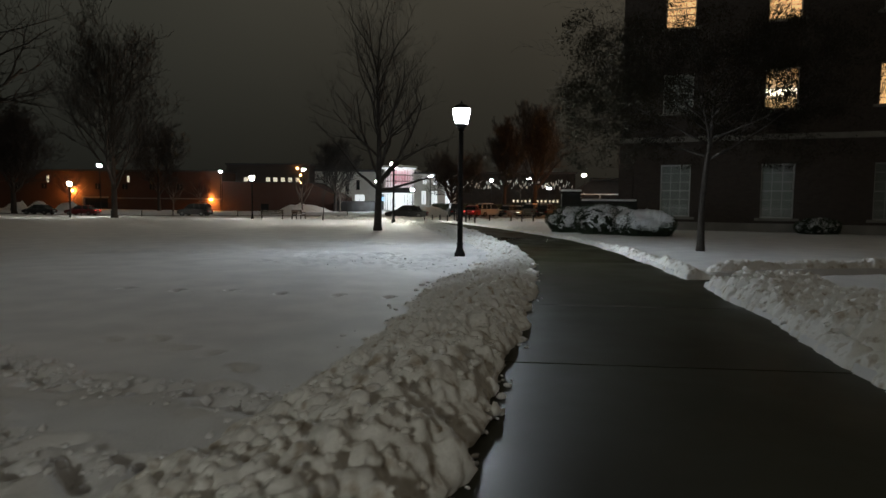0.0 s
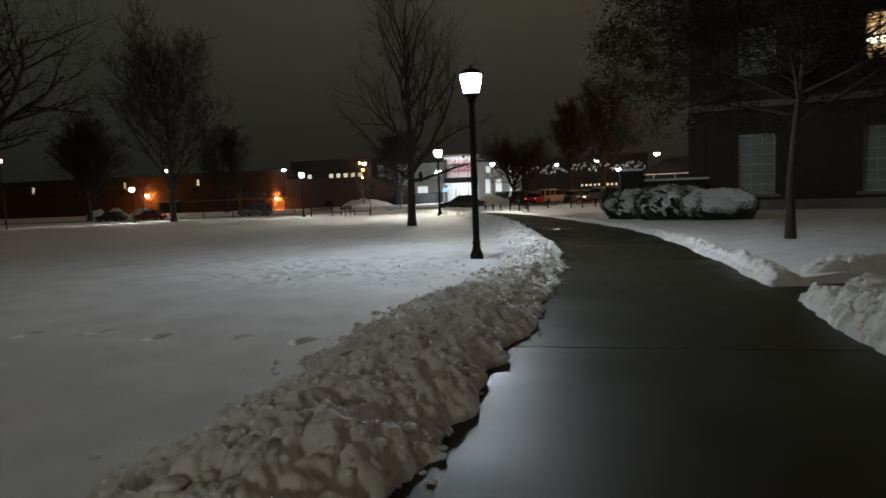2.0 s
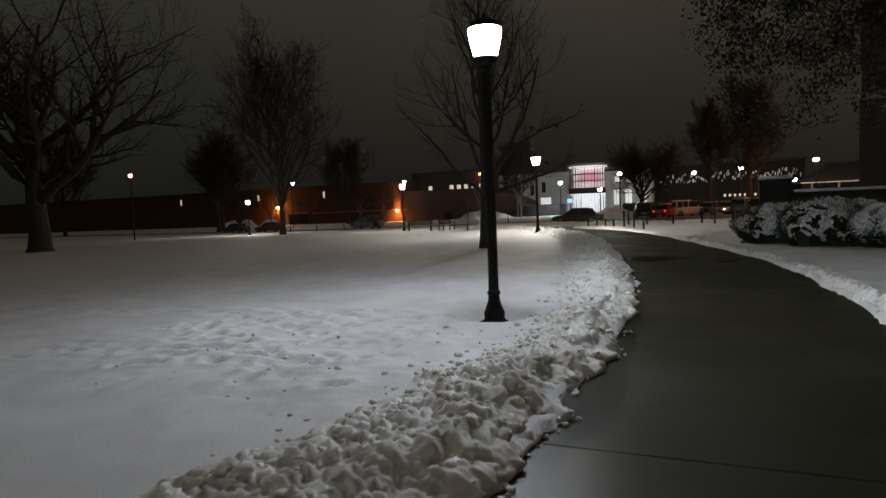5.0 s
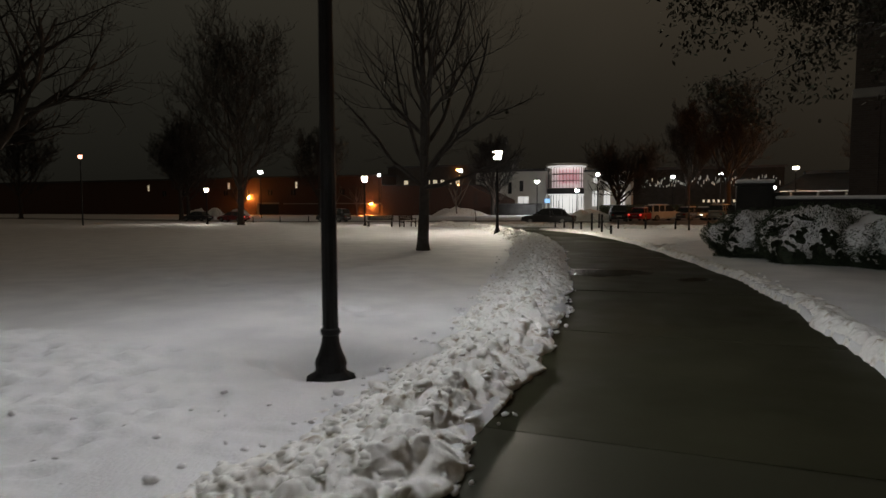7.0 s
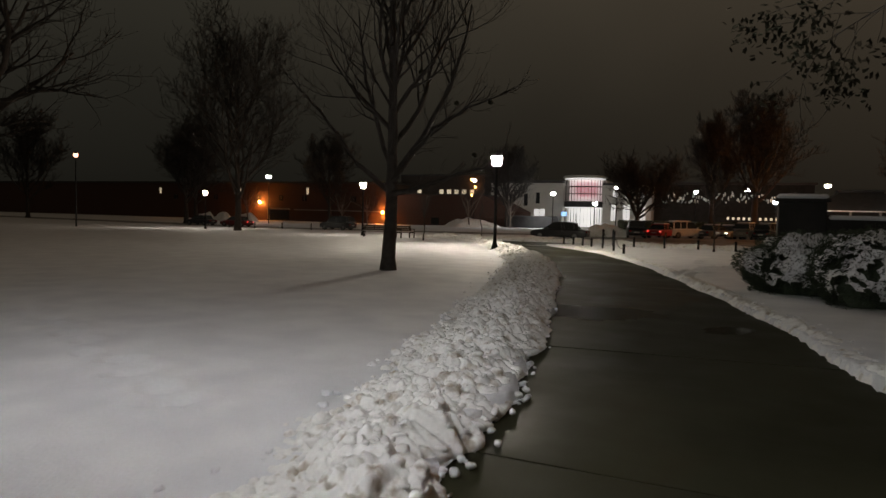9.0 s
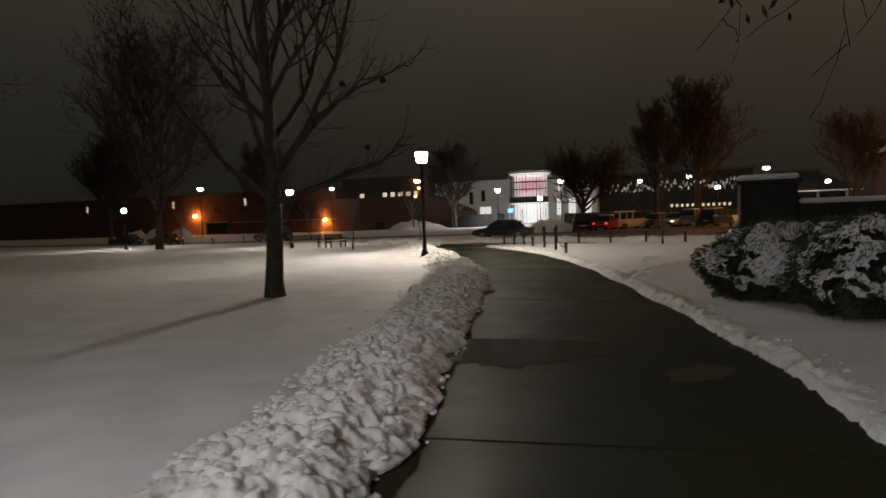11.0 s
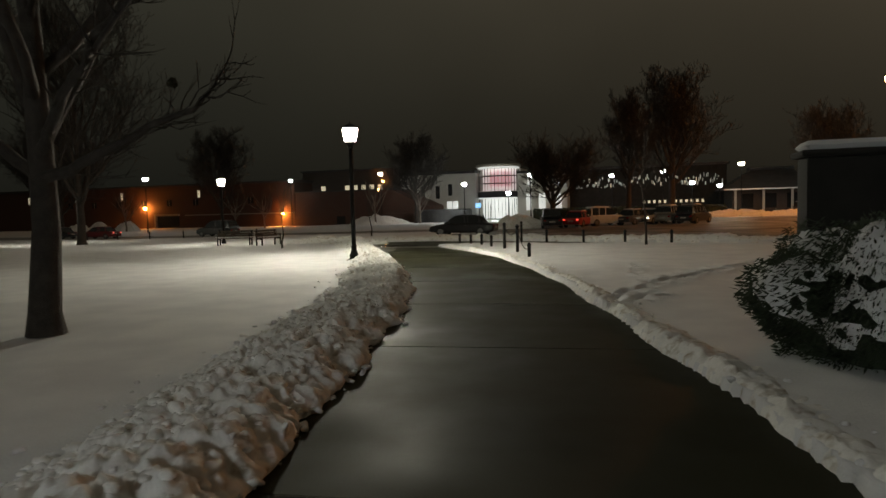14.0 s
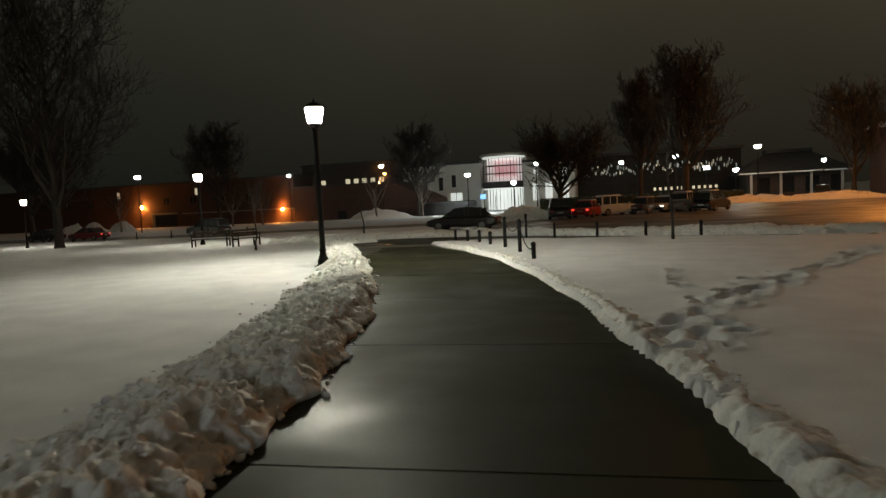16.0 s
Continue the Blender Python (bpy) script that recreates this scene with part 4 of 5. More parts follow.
def bench(m, label, width=2.1):
    ob = thing("park_bench", m, label, "bench", "park benches")
    for k in range(4):
        part("seat_slat", boxed(-width / 2, -0.22 + 0.115 * k, 0.42, width / 2, -0.12 + 0.115 * k, 0.455, bevel=0.008), WOOD, ob)
    for k in range(3):
        part("back_slat", boxed(-width / 2, 0.25 + 0.02 * k, 0.52 + 0.13 * k, width / 2, 0.285 + 0.02 * k, 0.62 + 0.13 * k, bevel=0.008), WOOD, ob)
    for s in (-1, 1):
        x = s * (width / 2 - 0.12)
        part("front_leg", boxed(x - 0.03, -0.20, 0, x + 0.03, -0.14, 0.415), IRON, ob)
        part("back_leg", boxed(x - 0.03, 0.285, 0, x + 0.03, 0.345, 0.90), IRON, ob)
        part("rail", boxed(x - 0.03, -0.138, 0.36, x + 0.03, 0.283, 0.415), IRON, ob)
        part("armrest", boxed(x - 0.035, -0.24, 0.62, x + 0.035, 0.28, 0.66, bevel=0.01), IRON, ob)
        part("arm_post", boxed(x - 0.02, -0.20, 0.457, x + 0.02, -0.16, 0.618), IRON, ob)
    part("snow", boxed(-width / 2 + 0.04, -0.19, 0.457, width / 2 - 0.04, 0.20, 0.51, bevel=0.02), SNOW, ob, "snow lying on the seat")
    return ob


def on_snow(x, y):
    return float(land(x, y)) + 0.07


bench(pose(-19.9, 57.2, on_snow(-19.9, 57.2), 0, 0, 18), "dark slatted park bench with snow on its seat")
bench(pose(-17.0, 56.3, on_snow(-17.0, 56.3), 0, 0, 70), "dark slatted park bench seen beside the lamp", 1.5)

# ---- cars ----


def loft(stations, cap=True):
    """Skin over rings given as lists of points, one ring a station."""
    bm = bmesh.new()
    rings = [[bm.verts.new(p) for p in ring] for ring in stations]
    for a, b in zip(rings, rings[1:]):
        for k in range(len(a)):
            bm.faces.new((a[k], a[(k + 1) % len(a)], b[(k + 1) % len(b)], b[k]))
    if cap:
        bm.faces.new(rings[0][::-1])
        bm.faces.new(rings[-1])
    return bm


PAINTS = {}


def paint(rgb):
    if rgb not in PAINTS:
        PAINTS[rgb] = mat("car_paint", rgb, 0.3, 0.1, var=0.06, scale=2, fine=30, bump=0.03)
    return PAINTS[rgb]


def car(x, y, turn, rgb, label, suv=False, snow=True, lit=""):
    ob = thing("car", pose(x, y, float(land(x, y)) + 0.005, 0, 0, turn), label, "car", "parked cars")
    L, hw = (4.6, 0.92) if suv else (4.6, 0.88)
    belt, top = (1.02, 1.72) if suv else (0.90, 1.43)
    body = []
    for u, lo, hi, w in ((-0.5, 0.45, 0.66, 0.80), (-0.485, 0.30, 0.80, 0.92), (-0.38, 0.24, belt - 0.02, 1.0), (0.0, 0.24, belt, 1.0), (0.2, 0.24, belt, 1.0), (0.38, 0.26, belt - 0.10, 0.97), (0.475, 0.32, belt - 0.22, 0.88), (0.5, 0.42, belt - 0.34, 0.74)):
        w *= hw
        body.append([(u * L, -w * 0.94, lo), (u * L, w * 0.94, lo), (u * L, w, lo + 0.15), (u * L, w, hi - 0.10), (u * L, w * 0.90, hi), (u * L, -w * 0.90, hi), (u * L, -w, hi - 0.10), (u * L, -w, lo + 0.15)])
    bd = part("body", loft(body), paint(rgb), ob)
    rear = -0.47 if suv else -0.36
    cab = []
    for u, z, w in ((rear, belt - 0.03, 0.86), (rear + (0.05 if suv else 0.11), top - 0.10, 0.74), (rear + 0.16, top, 0.70), (-0.02, top + 0.01, 0.70), (0.10, top - 0.05, 0.72), (0.27, belt - 0.03, 0.86)):
        cab.append([(u * L, -hw * 0.86, belt - 0.04), (u * L, hw * 0.86, belt - 0.04), (u * L, hw * w, z), (u * L, -hw * w, z)])
    part("window_glass", loft(cab), GLASS, ob, "dark window glass")
    roof = []
    for u, z, w in ((rear + 0.12, top - 0.025, 0.70), (rear + 0.17, top + 0.012, 0.705), (-0.02, top + 0.022, 0.705), (0.085, top - 0.02, 0.70)):
        roof.append([(u * L, -hw * w - 0.015, z - 0.05), (u * L, hw * w + 0.015, z - 0.05), (u * L, hw * w, z + 0.012), (u * L, -hw * w, z + 0.012)])
    part("roof", loft(roof), paint(rgb), ob)
    for s in (-1, 1):
        for u0, u1 in ((rear + 0.055, rear + 0.085), (-0.075, -0.055), (rear + 0.24, rear + 0.255)):
            part("pillar", loft([[(u0 * L, s * hw * 0.855, belt - 0.03), (u1 * L, s * hw * 0.855, belt - 0.03), (u1 * L, s * hw * 0.875, belt - 0.03), (u0 * L, s * hw * 0.875, belt - 0.03)], [((u0 + 0.02) * L, s * hw * 0.70, top - 0.03), ((u1 + 0.02) * L, s * hw * 0.70, top - 0.03), ((u1 + 0.02) * L, s * hw * 0.725, top - 0.03), ((u0 + 0.02) * L, s * hw * 0.725, top - 0.03)]]), paint(rgb), ob)
    if suv:
        part("tailgate", boxed(rear * L - 0.06, -hw * 0.84, belt - 0.06, rear * L + 0.06, hw * 0.84, belt + 0.10, bevel=0.03), paint(rgb), ob)
    if snow:
        part("snow", boxed((rear + 0.15) * L, -hw * 0.66, top + 0.036, 0.05 * L, hw * 0.66, top + 0.10, bevel=0.03), SNOW, ob, "thin snow left on the roof")
    for s in (-1, 1):
        for u in (-0.30, 0.31):
            wh = part("wheel", lathe([(0.20, -0.10), (0.31, -0.11), (0.335, -0.07), (0.335, 0.07), (0.31, 0.11), (0.20, 0.10)], 18), RUBBER, ob)
            wh.matrix_basis = pose(u * L, s * (hw - 0.10), 0.335, 90)
            part("rim", lathe([(0.198, -0.113), (0.06, -0.125), (0.06, 0.125), (0.198, 0.113)], 14), ALLOY, wh)
        part("headlight", boxed(0.468 * L, s * hw * 0.66 - 0.16, belt - 0.36, 0.492 * L, s * hw * 0.66 + 0.12, belt - 0.24, bevel=0.02), G_CAR if lit == "front" else ALLOY, ob)
        part("tail_light", boxed(-0.502 * L, s * hw * 0.70 - 0.12, 0.62, -0.478 * L, s * hw * 0.70 + 0.10, 0.78, bevel=0.02), G_RED if lit == "rear" else mat_tail, ob, "red tail light")
        part("mirror", boxed(0.17 * L, s * (hw + 0.06) - 0.07, belt - 0.02, 0.20 * L, s * (hw + 0.06) + 0.07, belt + 0.12, bevel=0.02), paint(rgb), ob)
        part("door_handle", boxed(-0.10 * L, s * hw * 0.985 - 0.012, belt - 0.18, -0.06 * L, s * hw * 0.985 + 0.018, belt - 0.15), ALLOY, ob)
    part("number_plate", boxed(-0.507 * L, -0.26, 0.52, -0.496 * L, 0.26, 0.64), WHITEPAINT, ob)
    part("bumper", boxed(0.478 * L, -hw * 0.7, 0.34, 0.508 * L, hw * 0.7, 0.48, bevel=0.02), RUBBER, ob)
    return ob


mat_tail = mat("tail_lens", (0.28, 0.01, 0.01), 0.2, var=0.05, bump=0)
car(-8.7, 67.6, 180, (0.012, 0.012, 0.014), "black sedan parked broadside beyond the footpath", snow=False)
car(-4.6, 83.0, 100, (0.012, 0.013, 0.014), "dark hatchback parked in the lot", True, snow=False)
car(-2.2, 84.4, 75, (0.30, 0.015, 0.015), "red car parked nose away in the lot", lit="rear")
car(-0.2, 86.6, 40, (0.62, 0.62, 0.60), "white utility car parked in the lot", True)
car(2.6, 88.4, 60, (0.05, 0.055, 0.06), "dark grey sedan parked in the lot")
car(4.0, 90.0, 250, (0.40, 0.40, 0.40), "silver sedan parked facing out with bright lamps", lit="front")
car(5.9, 91.0, 70, (0.30, 0.28, 0.24), "beige utility car parked in the lot", True)
car(8.0, 89.5, 62, (0.015, 0.015, 0.018), "black utility car parked in the lot", True)
car(23.2, 117.0, 75, (0.012, 0.012, 0.014), "black pickup-like car at the lot's far end", True, snow=False)
car(-41.0, 84.5, 178, (0.014, 0.014, 0.016), "dark car parked on the slushy road", True, snow=False)
car(-59.0, 86.5, 185, (0.10, 0.012, 0.014), "dark red car parked on the slushy road", snow=False, lit="rear")
car(-66.0, 87.0, 180, (0.02, 0.02, 0.025), "dark car parked on the slushy road", snow=False)


def snow_pile(x, y, rx, ry, h, seed, label):
    n = 60
    u, a = np.meshgrid(np.linspace(0, 1, 24), np.linspace(0, 2 * np.pi, n, endpoint=False), indexing="ij")
    u, a = u.ravel(), a.ravel()
    q = 1 + 0.15 * np.sin(3 * a + seed) + 0.1 * np.sin(7 * a + seed)
    px, py = x + rx * u * q * np.cos(a), y + ry * u * q * np.sin(a)
    z = land(px, py) + h * np.clip(1 - u ** 1.6, 0, 1) * (0.75 + 0.5 * soft_noise(px, py, 1.0, seed)) + 0.5 * lumps(px, py, 0.5, seed) * (u < 0.97) - 0.03
    faces = [(i * n + j, (i + 1) * n + j, (i + 1) * n + (j + 1) % n, i * n + (j + 1) % n) for i in range(23) for j in range(n)]
    return tagged(sheet("snow_mound", np.stack([px, py, z], -1).tolist(), faces, HEAP), label, "snow pile")


snow_pile(-7.9, 83.5, 2.6, 1.8, 1.25, 2, "ploughed heap of snow beside the parked cars")
snow_pile(15, 113.5, 5.0, 1.5, 0.9, 3, "ploughed snow lit orange along the lot's edge")
snow_pile(24, 114.5, 6.0, 1.6, 1.0, 5, "ploughed snow lit orange along the lot's edge")
snow_pile(38, 113.5, 7.0, 1.6, 1.1, 6, "ploughed snow lit orange along the lot's edge")
snow_pile(-37, 119, 5.0, 3.0, 1.6, 7, "snowy mound below the brick wall")
snow_pile(-14.8, 58.6, 2.6, 1.0, 0.35, 8, "low ploughed snow heap behind the sapling")
snow_pile(-11.9, 56.6, 1.7, 0.8, 0.35, 9, "low ploughed snow heap at the path's end")
for hx in (-91, -86.5, -81):
    snow_pile(hx, 114, 2.6, 1.2, 1.7, int(-hx), "snow-covered low shrubs before the brick building")

# ---- distant lamps ----
tall_lamp(-38.6, 126, 7.7, G_WHITE_FAR, 0.39, "tall white street lamp by the brick block")
tall_lamp(-21.9, 118, 5.1, G_FLOOD, 0.36, "white lamp on a pole before the glass entrance")
tall_lamp(-15.2, 118, 3.6, G_FLOOD, 0.34, "white lamp beside the glass doors")
tall_lamp(-11.6, 116, 6.0, G_FLOOD, 0.29, "white lamp on a pole before the windows")
tall_lamp(-0.5, 120, 5.6, G_WHITE_FAR, 0.29, "white lamp behind the parked cars")
tall_lamp(6.4, 118, 5.9, G_WHITE_FAR, 0.34, "white lamp behind the parked cars")
tall_lamp(10.2, 119, 4.2, G_WHITE_FAR, 0.36, "white lamp behind the parked cars")
tall_lamp(13.7, 119, 3.7, G_WHITE_FAR, 0.33, "white lamp behind the parked cars")
tall_lamp(25.9, 128, 4.6, G_WHITE_FAR, 0.29, "white lamp before the low pavilion")
tall_lamp(17.4, 126, 6.9, G_WARM_FAR, 0.44, "bright floodlight at the pavilion corner")
tall_lamp(-68, 104.5, 7.1, G_WHITE_FAR, 0.42, "white lamp over the brick building")
tall_lamp(-57.0, 128, 7.3, G_WHITE_FAR, 0.34, "white lamp over the brick building")
tall_lamp(-39.5, 127, 5.1, G_SMALL, 0.16, "small orange lamp on a pole")
tall_lamp(-60, 63, 6.8, G_PINKISH, 0.22, "reddish lamp across the lawn")
tall_lamp(25.25, 94, 12.4, G_LOT, 0.32, "tall sodium lamp over the parking lot")


def wall_lamp(x, y, z, label, lens=G_SODIUM):
    ob = thing("wall_lamp", pose(x, y, z), label, "wall lamp", "sodium wall lamps")
    part("bracket", boxed(-0.10, -0.30, 0.12, 0.10, 0.0, 0.22), IRON, ob)
    part("lens", lathe([(0.12, -0.28), (0.26, -0.1), (0.24, 0.118)], 10), lens, ob, "glowing orange lens").location = (0, -0.32, 0)
    return ob


wall_lamp(-91.6, 130.9, 3.3, "orange sodium lamp on the brick wall")
wall_lamp(-60.3, 130.9, 1.7, "orange sodium lamp on the brick wall")
wall_lamp(-42.9, 137.9, 7.2, "orange sodium lamp high on a wall", G_SMALL)
wall_lamp(-43.6, 137.9, 8.7, "orange sodium lamp high on a wall", G_SMALL)

# ---- brick blocks across the lawn ----
FZ = -1.6
long_block = thing("brick_block", pose(-60, 131, FZ), "long two-storey brick block lit orange by wall lamps", "building")
part("wall", boxed(-150, 0.0, 0, 2.0, 16, 9.0), BRICK, long_block)
part("roof", boxed(-150.3, -0.3, 9.003, 2.3, 16.3, 9.4), ROOF, long_block)
portal = part("portal", boxed(-29.4, -0.5, 0, -29.0, -0.003, 3.6), STONE, long_block, "pale portal frame")
part("portal_top", boxed(-29.0, -0.5, 3.25, -23.6, -0.003, 3.6), STONE, portal)
part("door", boxed(-28.9, -0.06, 0, -23.8, -0.004, 3.2), GLASS, portal, "dark glazed doors")
part("ledge", boxed(-22, -0.7, 3.2, 1.9, -0.004, 3.4), STONE, long_block, "pale ledge")
for wx, wz in [(-37.5, 7.4), (-19, 7.4), (-62, 7.2)]:
    w = part("window", boxed(wx - 0.25, -0.03, wz - 0.7, wx + 0.25, -0.002, wz + 0.7), G_ROOMFAR, long_block, "narrow lit window")
    part("frame", boxed(wx - 0.03, -0.06, wz - 0.7, wx + 0.03, -0.032, wz + 0.7), IRON, w)
for k in range(9):
    w = part("window", boxed(-57 + 6.2 * k - 0.6, -0.03, 5.2, -57 + 6.2 * k + 0.6, -0.003, 6.4), GLASS, long_block)
    part("frame", boxed(-57 + 6.2 * k - 0.03, -0.06, 5.2, -57 + 6.2 * k + 0.03, -0.033, 6.4), STONE, w)

low_block = thing("brick_block", pose(-46, 131, FZ), "low brick block with a sloping end wall", "building")
bm = bmesh.new()
prof = [(-11.9, 0), (13.6, 0), (13.6, 3.9), (7.2, 6.9), (-11.9, 6.9)]
fr = [bm.verts.new((x, 0, z)) for x, z in prof]
bk = [bm.verts.new((x, 12, z)) for x, z in prof]
bm.faces.new(fr)
bm.faces.new(bk[::-1])
for k in range(5):
    bm.faces.new((fr[k], bk[k], bk[(k + 1) % 5], fr[(k + 1) % 5]))
bmesh.ops.recalc_face_normals(bm, faces=bm.faces)
part("wall", bm, BRICK, low_block)
part("coping", boxed(-11.9, -0.15, 6.903, 7.1, 12.1, 7.1), ROOF, low_block)
part("annex", boxed(4.0, -4.0, 0, 13.0, -0.003, 2.7), BRICK, low_block)
lamp_door = part("door", boxed(-3.5, -0.05, 0, -1.8, -0.004, 2.4), GLASS, low_block)

round_wall = thing("planter_wall", pose(-27.5, 126, FZ), "round concrete planter wall before the white building", "wall")
part("ring", lathe([(4.6, 0), (4.6, 3.0), (4.3, 3.2)], 40), ROOF, round_wall)

upper_hall = thing("office_block", pose(-46, 138, FZ), "dark block with a row of lit upper windows", "building")
part("wall", boxed(-14, 0, 0, 5.0, 10, 11.0), DARKBRICK, upper_hall)
for k in range(8):
    if k not in (1, 2):
        part("window", boxed(-9.6 + 1.7 * k - 0.45, -0.03, 7.2, -9.6 + 1.7 * k + 0.45, -0.002, 8.2), G_ROOMFAR, upper_hall, "lit window")
part("roof", boxed(-14.3, -0.3, 11.003, 5.3, 10.3, 11.3), ROOF, upper_hall)

# ---- the white building with the glass drum ----
EZ = -0.4
white_hall = thing("white_hall", pose(-22, 140, EZ), "white-walled building with a lit round glass entrance", "building")
part("left_wall", boxed(-27, 2.0, 0, -3.9, 14, 8.6), RENDERED, white_hall)
part("left_roof", boxed(-27.6, 1.2, 8.603, -3.9, 14.4, 9.1), ROOF, white_hall)
part("right_wall", boxed(3.9, 2.0, 0, 13.0, 14, 8.2), RENDERED, white_hall)
part("right_roof", boxed(3.9, 1.4, 8.203, 13.4, 14.4, 8.6), ROOF, white_hall)
part("core", boxed(-3.88, 6.0, 0, 3.88, 14, 9.4), RENDERED, white_hall)
for wx, wz, ww, wh in [(-14.5, 5.2, 0.8, 2.4), (-11.5, 5.2, 0.8, 2.4), (-9, 5.6, 0.8, 2.2), (-20.5, 5.4, 0.9, 2.4)]:
    part("window", boxed(wx - ww / 2, 1.95, wz - wh / 2, wx + ww / 2, 1.998, wz + wh / 2), GLASS, white_hall)
for wx, wz, ww, wh in [(-17.0, 2.4, 2.6, 1.8), (-12.6, 2.2, 1.6, 1.6), (-8.6, 2.4, 2.2, 2.0), (6.0, 2.9, 0.9, 3.0), (8.4, 2.9, 1.2, 3.0), (11.4, 2.9, 1.0, 2.6), (8.6, 6.6, 0.9, 1.6), (6.2, 6.6, 0.8, 1.4), (11.2, 6.6, 0.9, 1.6)]:
    w = part("window", boxed(wx - ww / 2, 1.94, wz - wh / 2, wx + ww / 2, 1.998, wz + wh / 2), G_HALL, white_hall, "brightly lit window")
    part("frame", boxed(wx - 0.04, 1.90, wz - wh / 2, wx + 0.04, 1.938, wz + wh / 2), IRON, w)
drum = part("drum_roof", lathe([(4.15, 9.55), (4.3, 9.7), (4.3, 9.95), (4.1, 10.05)], 40), RENDERED, white_hall)
drum.location = (0, 4, 0)
part("drum_band", lathe([(3.97, 3.9), (3.97, 5.0)], 40), ROOF, white_hall, "dark band between the glass storeys").location = (0, 4, 0)
part("drum_slab", lathe([(3.75, 5.003), (3.75, 5.1)], 40), RENDERED, white_hall).location = (0, 4, 0)
part("drum_ceiling", lathe([(3.9, 9.3), (3.9, 9.548)], 40), G_HALL, white_hall, "lit ceiling of the glass drum").location = (0, 4, 0)
part("lobby_ceiling", lathe([(3.8, 3.7), (3.8, 3.898)], 40), G_HALL, white_hall, "lit lobby ceiling").location = (0, 4, 0)
part("lobby_wall", boxed(-3.4, 4.6, 0, 3.4, 4.8, 3.69), G_HALL, white_hall, "bright lobby interior")
part("hall_wall", boxed(-3.3, 4.6, 5.11, 3.3, 4.8, 9.29), G_PALE, white_hall, "bright upper hall interior")
part("banner", boxed(-1.9, 4.3, 6.0, 2.4, 4.4, 8.9), G_PINK, white_hall, "pink glowing banner inside the drum")
for k in range(19):
    a = radians(180 + 180 * k / 18)
    for z0, z1 in ((0.02, 3.69), (5.11, 9.29)):
        part("mullion", boxed(-0.045, -0.06, z0, 0.045, 0.06, z1), WHITEPAINT if k % 3 else IRON, white_hall).matrix_basis = pose(3.85 * math.cos(a), 4 + 3.85 * math.sin(a), 0, 0, 0, 180 * k / 18 + 90)
for zt in (6.5, 7.9):
    part("transom", lathe([(3.86, zt), (3.86, zt + 0.09), (3.80, zt + 0.09), (3.80, zt)], 40), WHITEPAINT, white_hall).location = (0, 4, 0)
part("door_frame", boxed(-0.9, -0.05, 0.02, -0.8, 0.05, 2.6), IRON, white_hall)
part("sign", boxed(-3.6, -0.12, 2.1, -2.6, -0.03, 2.9), G_BLUE, white_hall, "small blue lit sign")

# ---- long building and pavilion behind the lot ----
far_hall = thing("glazed_hall", pose(6, 146, EZ), "long dark hall with a strip of lit glazing", "building")
part("wall", boxed(-15, 0.3, 0, 12, 12, 8.6), STUCCO, far_hall)
part("roof", boxed(-15.4, -0.4, 8.603, 12.4, 12.4, 9.0), ROOF, far_hall)
rng = random.Random(31)
for k in range(120):
    x = -13.8 + 0.212 * k
    if rng.random() < 0.78:
        z0 = 5.0 + rng.uniform(0, 1.7)
        part("pane", boxed(x, 0.22, z0, x + rng.uniform(0.08, 0.19), 0.297, z0 + rng.uniform(0.25, 0.8)), G_STRIP if rng.random() < 0.8 else G_ROOMFAR, far_hall, "lit strip window")
for k in range(12):
    part("lower_window", boxed(-2.0 + 0.9 * k, 0.22, 2.1, -1.6 + 0.9 * k, 0.297, 2.6), G_ROOMFAR, far_hall, "small lit window")
hedge = thing("hedge", pose(6, 114.5, -0.4), "dark clipped hedge behind the parked cars", "hedge")
hv, hf = [], []
rng = random.Random(8)
for k in range(5200):
    c = Vector((rng.uniform(-17, 8), rng.uniform(-0.6, 0.6), 1.7 * rng.random() ** 0.6))
    u = Vector((rng.uniform(-1, 1), rng.uniform(-1, 1), rng.uniform(-1, 1))).normalized()
    v = u.orthogonal().normalized()
    b = len(hv)
    hv += [tuple(c - v * 0.08), tuple(c + u * 0.22), tuple(c + v * 0.08), tuple(c - u * 0.12)]
    hf.append((b, b + 1, b + 2, b + 3))
sheet("foliage", hv, hf, YEW, hedge, smooth=False)
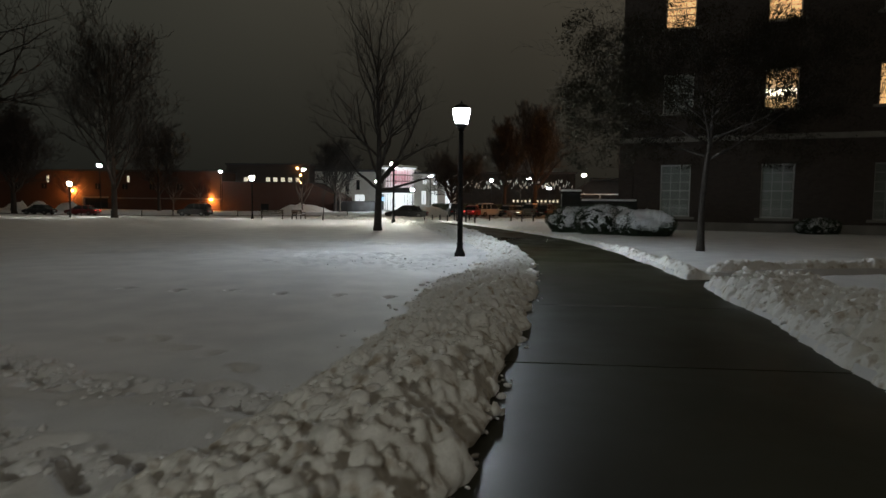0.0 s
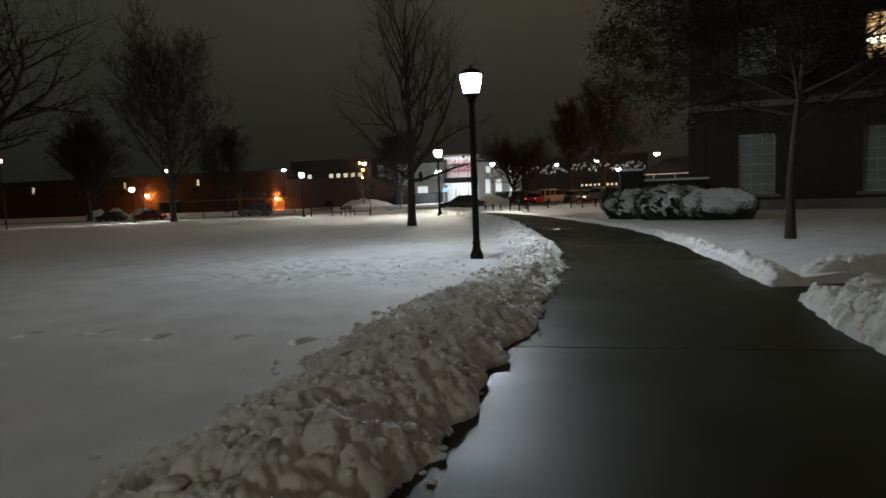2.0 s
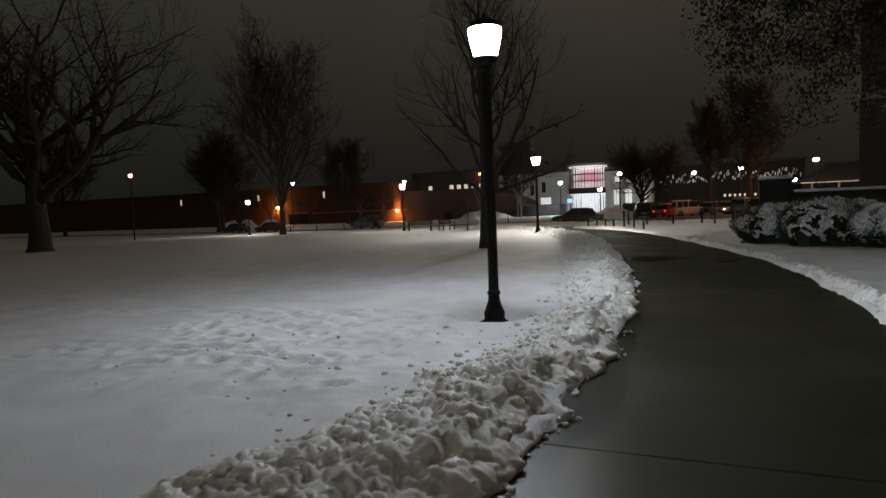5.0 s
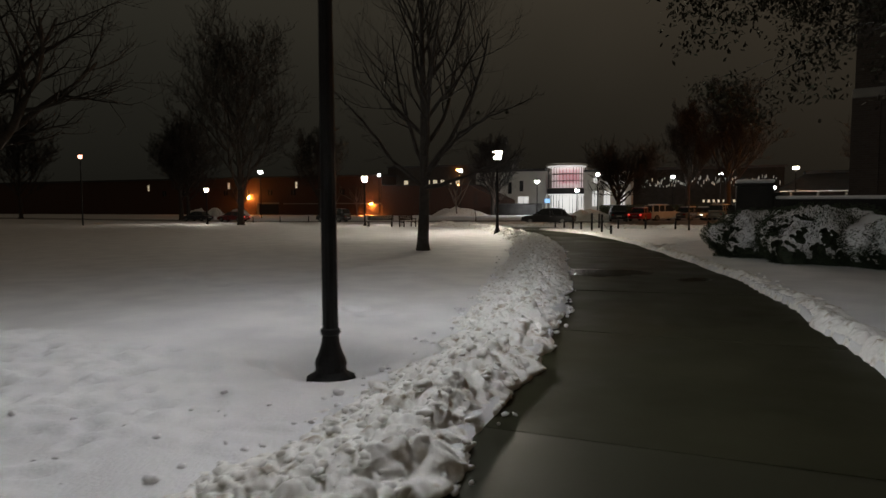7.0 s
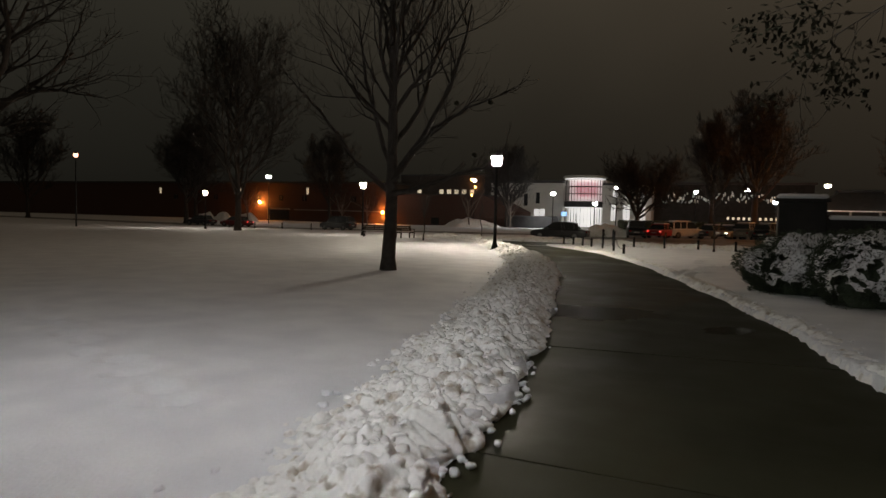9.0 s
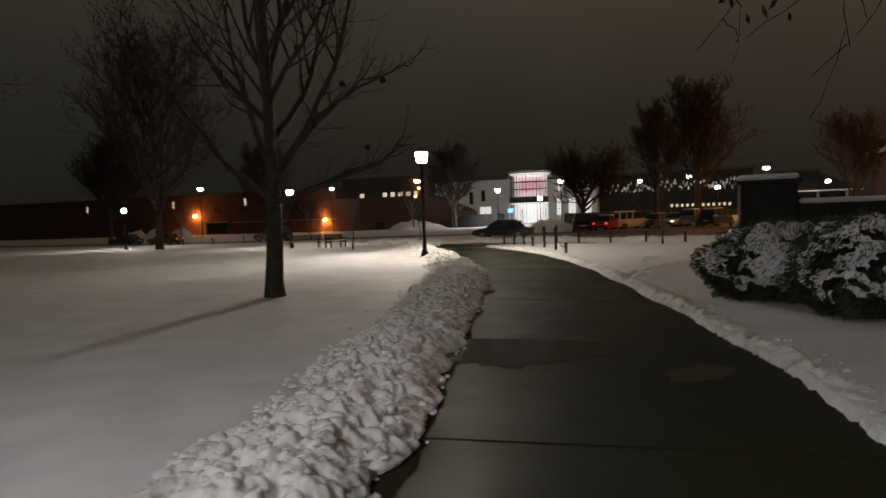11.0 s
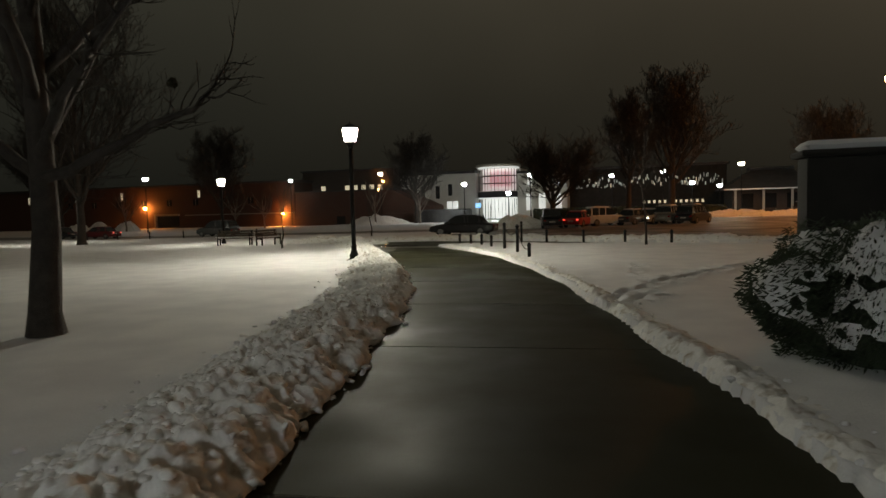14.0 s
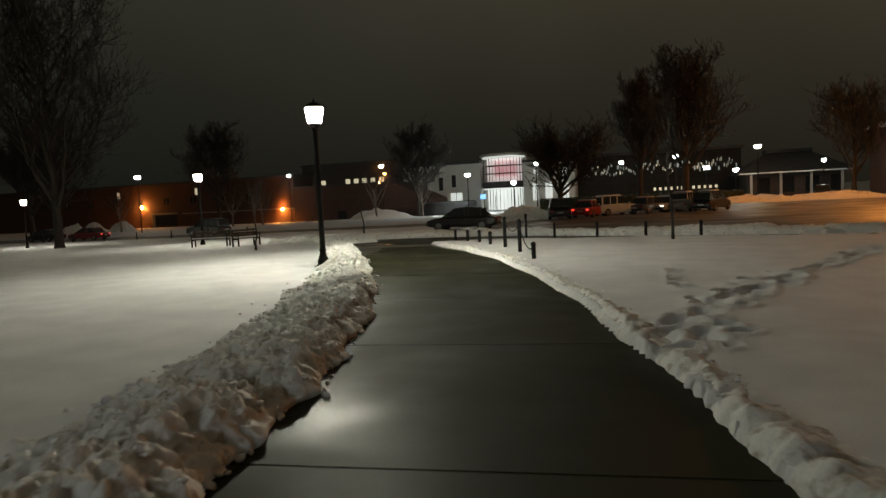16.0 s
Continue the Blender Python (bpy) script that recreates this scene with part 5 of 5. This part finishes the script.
part("branches", boxed(-17, -0.4, 0, 8, 0.4, 1.45, bevel=0.1), YEW, hedge)

pavilion = thing("pavilion", pose(26, 136, EZ), "low pavilion with a wide snowy hipped roof", "building")
part("wall", boxed(-8.5, 0, 0, 4.2, 10, 3.9), DARKBRICK, pavilion)
for k in range(4):
    part("column", boxed(-8.4 + 4 * k, -2.0, 0, -8.1 + 4 * k, -1.7, 3.89), WHITEPAINT, pavilion)
    part("window", boxed(-7.2 + 3.3 * k, -0.05, 0.9, -5.4 + 3.3 * k, -0.003, 3.2), GLASS, pavilion)
bm = bmesh.new()
low = [bm.verts.new(p) for p in ((-10, -2.6, 3.9), (5.6, -2.6, 3.9), (5.6, 12, 3.9), (-10, 12, 3.9))]
high = [bm.verts.new(p) for p in ((-5.2, 3.5, 7.0), (0.8, 3.5, 7.0), (0.8, 6, 7.0), (-5.2, 6, 7.0))]
bm.faces.new(low[::-1])
bm.faces.new(high)
for k in range(4):
    bm.faces.new((low[k], low[(k + 1) % 4], high[(k + 1) % 4], high[k]))
part("roof", bm, ROOF, pavilion)
part("snow_edge", boxed(-10, -2.75, 3.78, 5.6, -2.603, 3.98), SNOW, pavilion, "snowy eaves")
part("upper_roof", boxed(-5.5, 3.2, 7.003, 1.1, 6.3, 7.5, bevel=0.1), ROOF, pavilion, "dark raised roof")

lit_house = thing("lit_house", pose(40.8, 123, EZ), "house with a bright horizontal window band", "building")
part("wall", boxed(-8, 0, 0, 14, 10, 9.0), BRICK, lit_house)
part("roof", boxed(-8.6, -0.6, 9.003, 14.6, 10.6, 9.5), SNOW, lit_house)
for k in range(6):
    part("window", boxed(-7.4 + 3.4 * k, -0.05, 4.9, -4.2 + 3.4 * k, -0.003, 6.6), G_BAND, lit_house, "bright lit window band")
    part("window", boxed(-7.4 + 3.4 * k, -0.05, 7.1, -4.2 + 3.4 * k, -0.003, 8.2), G_BAND, lit_house, "bright lit window band")

# short posts along the far road
for k in range(7):
    fx = -60 + 4.6 * k
    fy = 78.5 + 0.10 * (-fx - 30)
    bollard(fx, fy, 0.8)
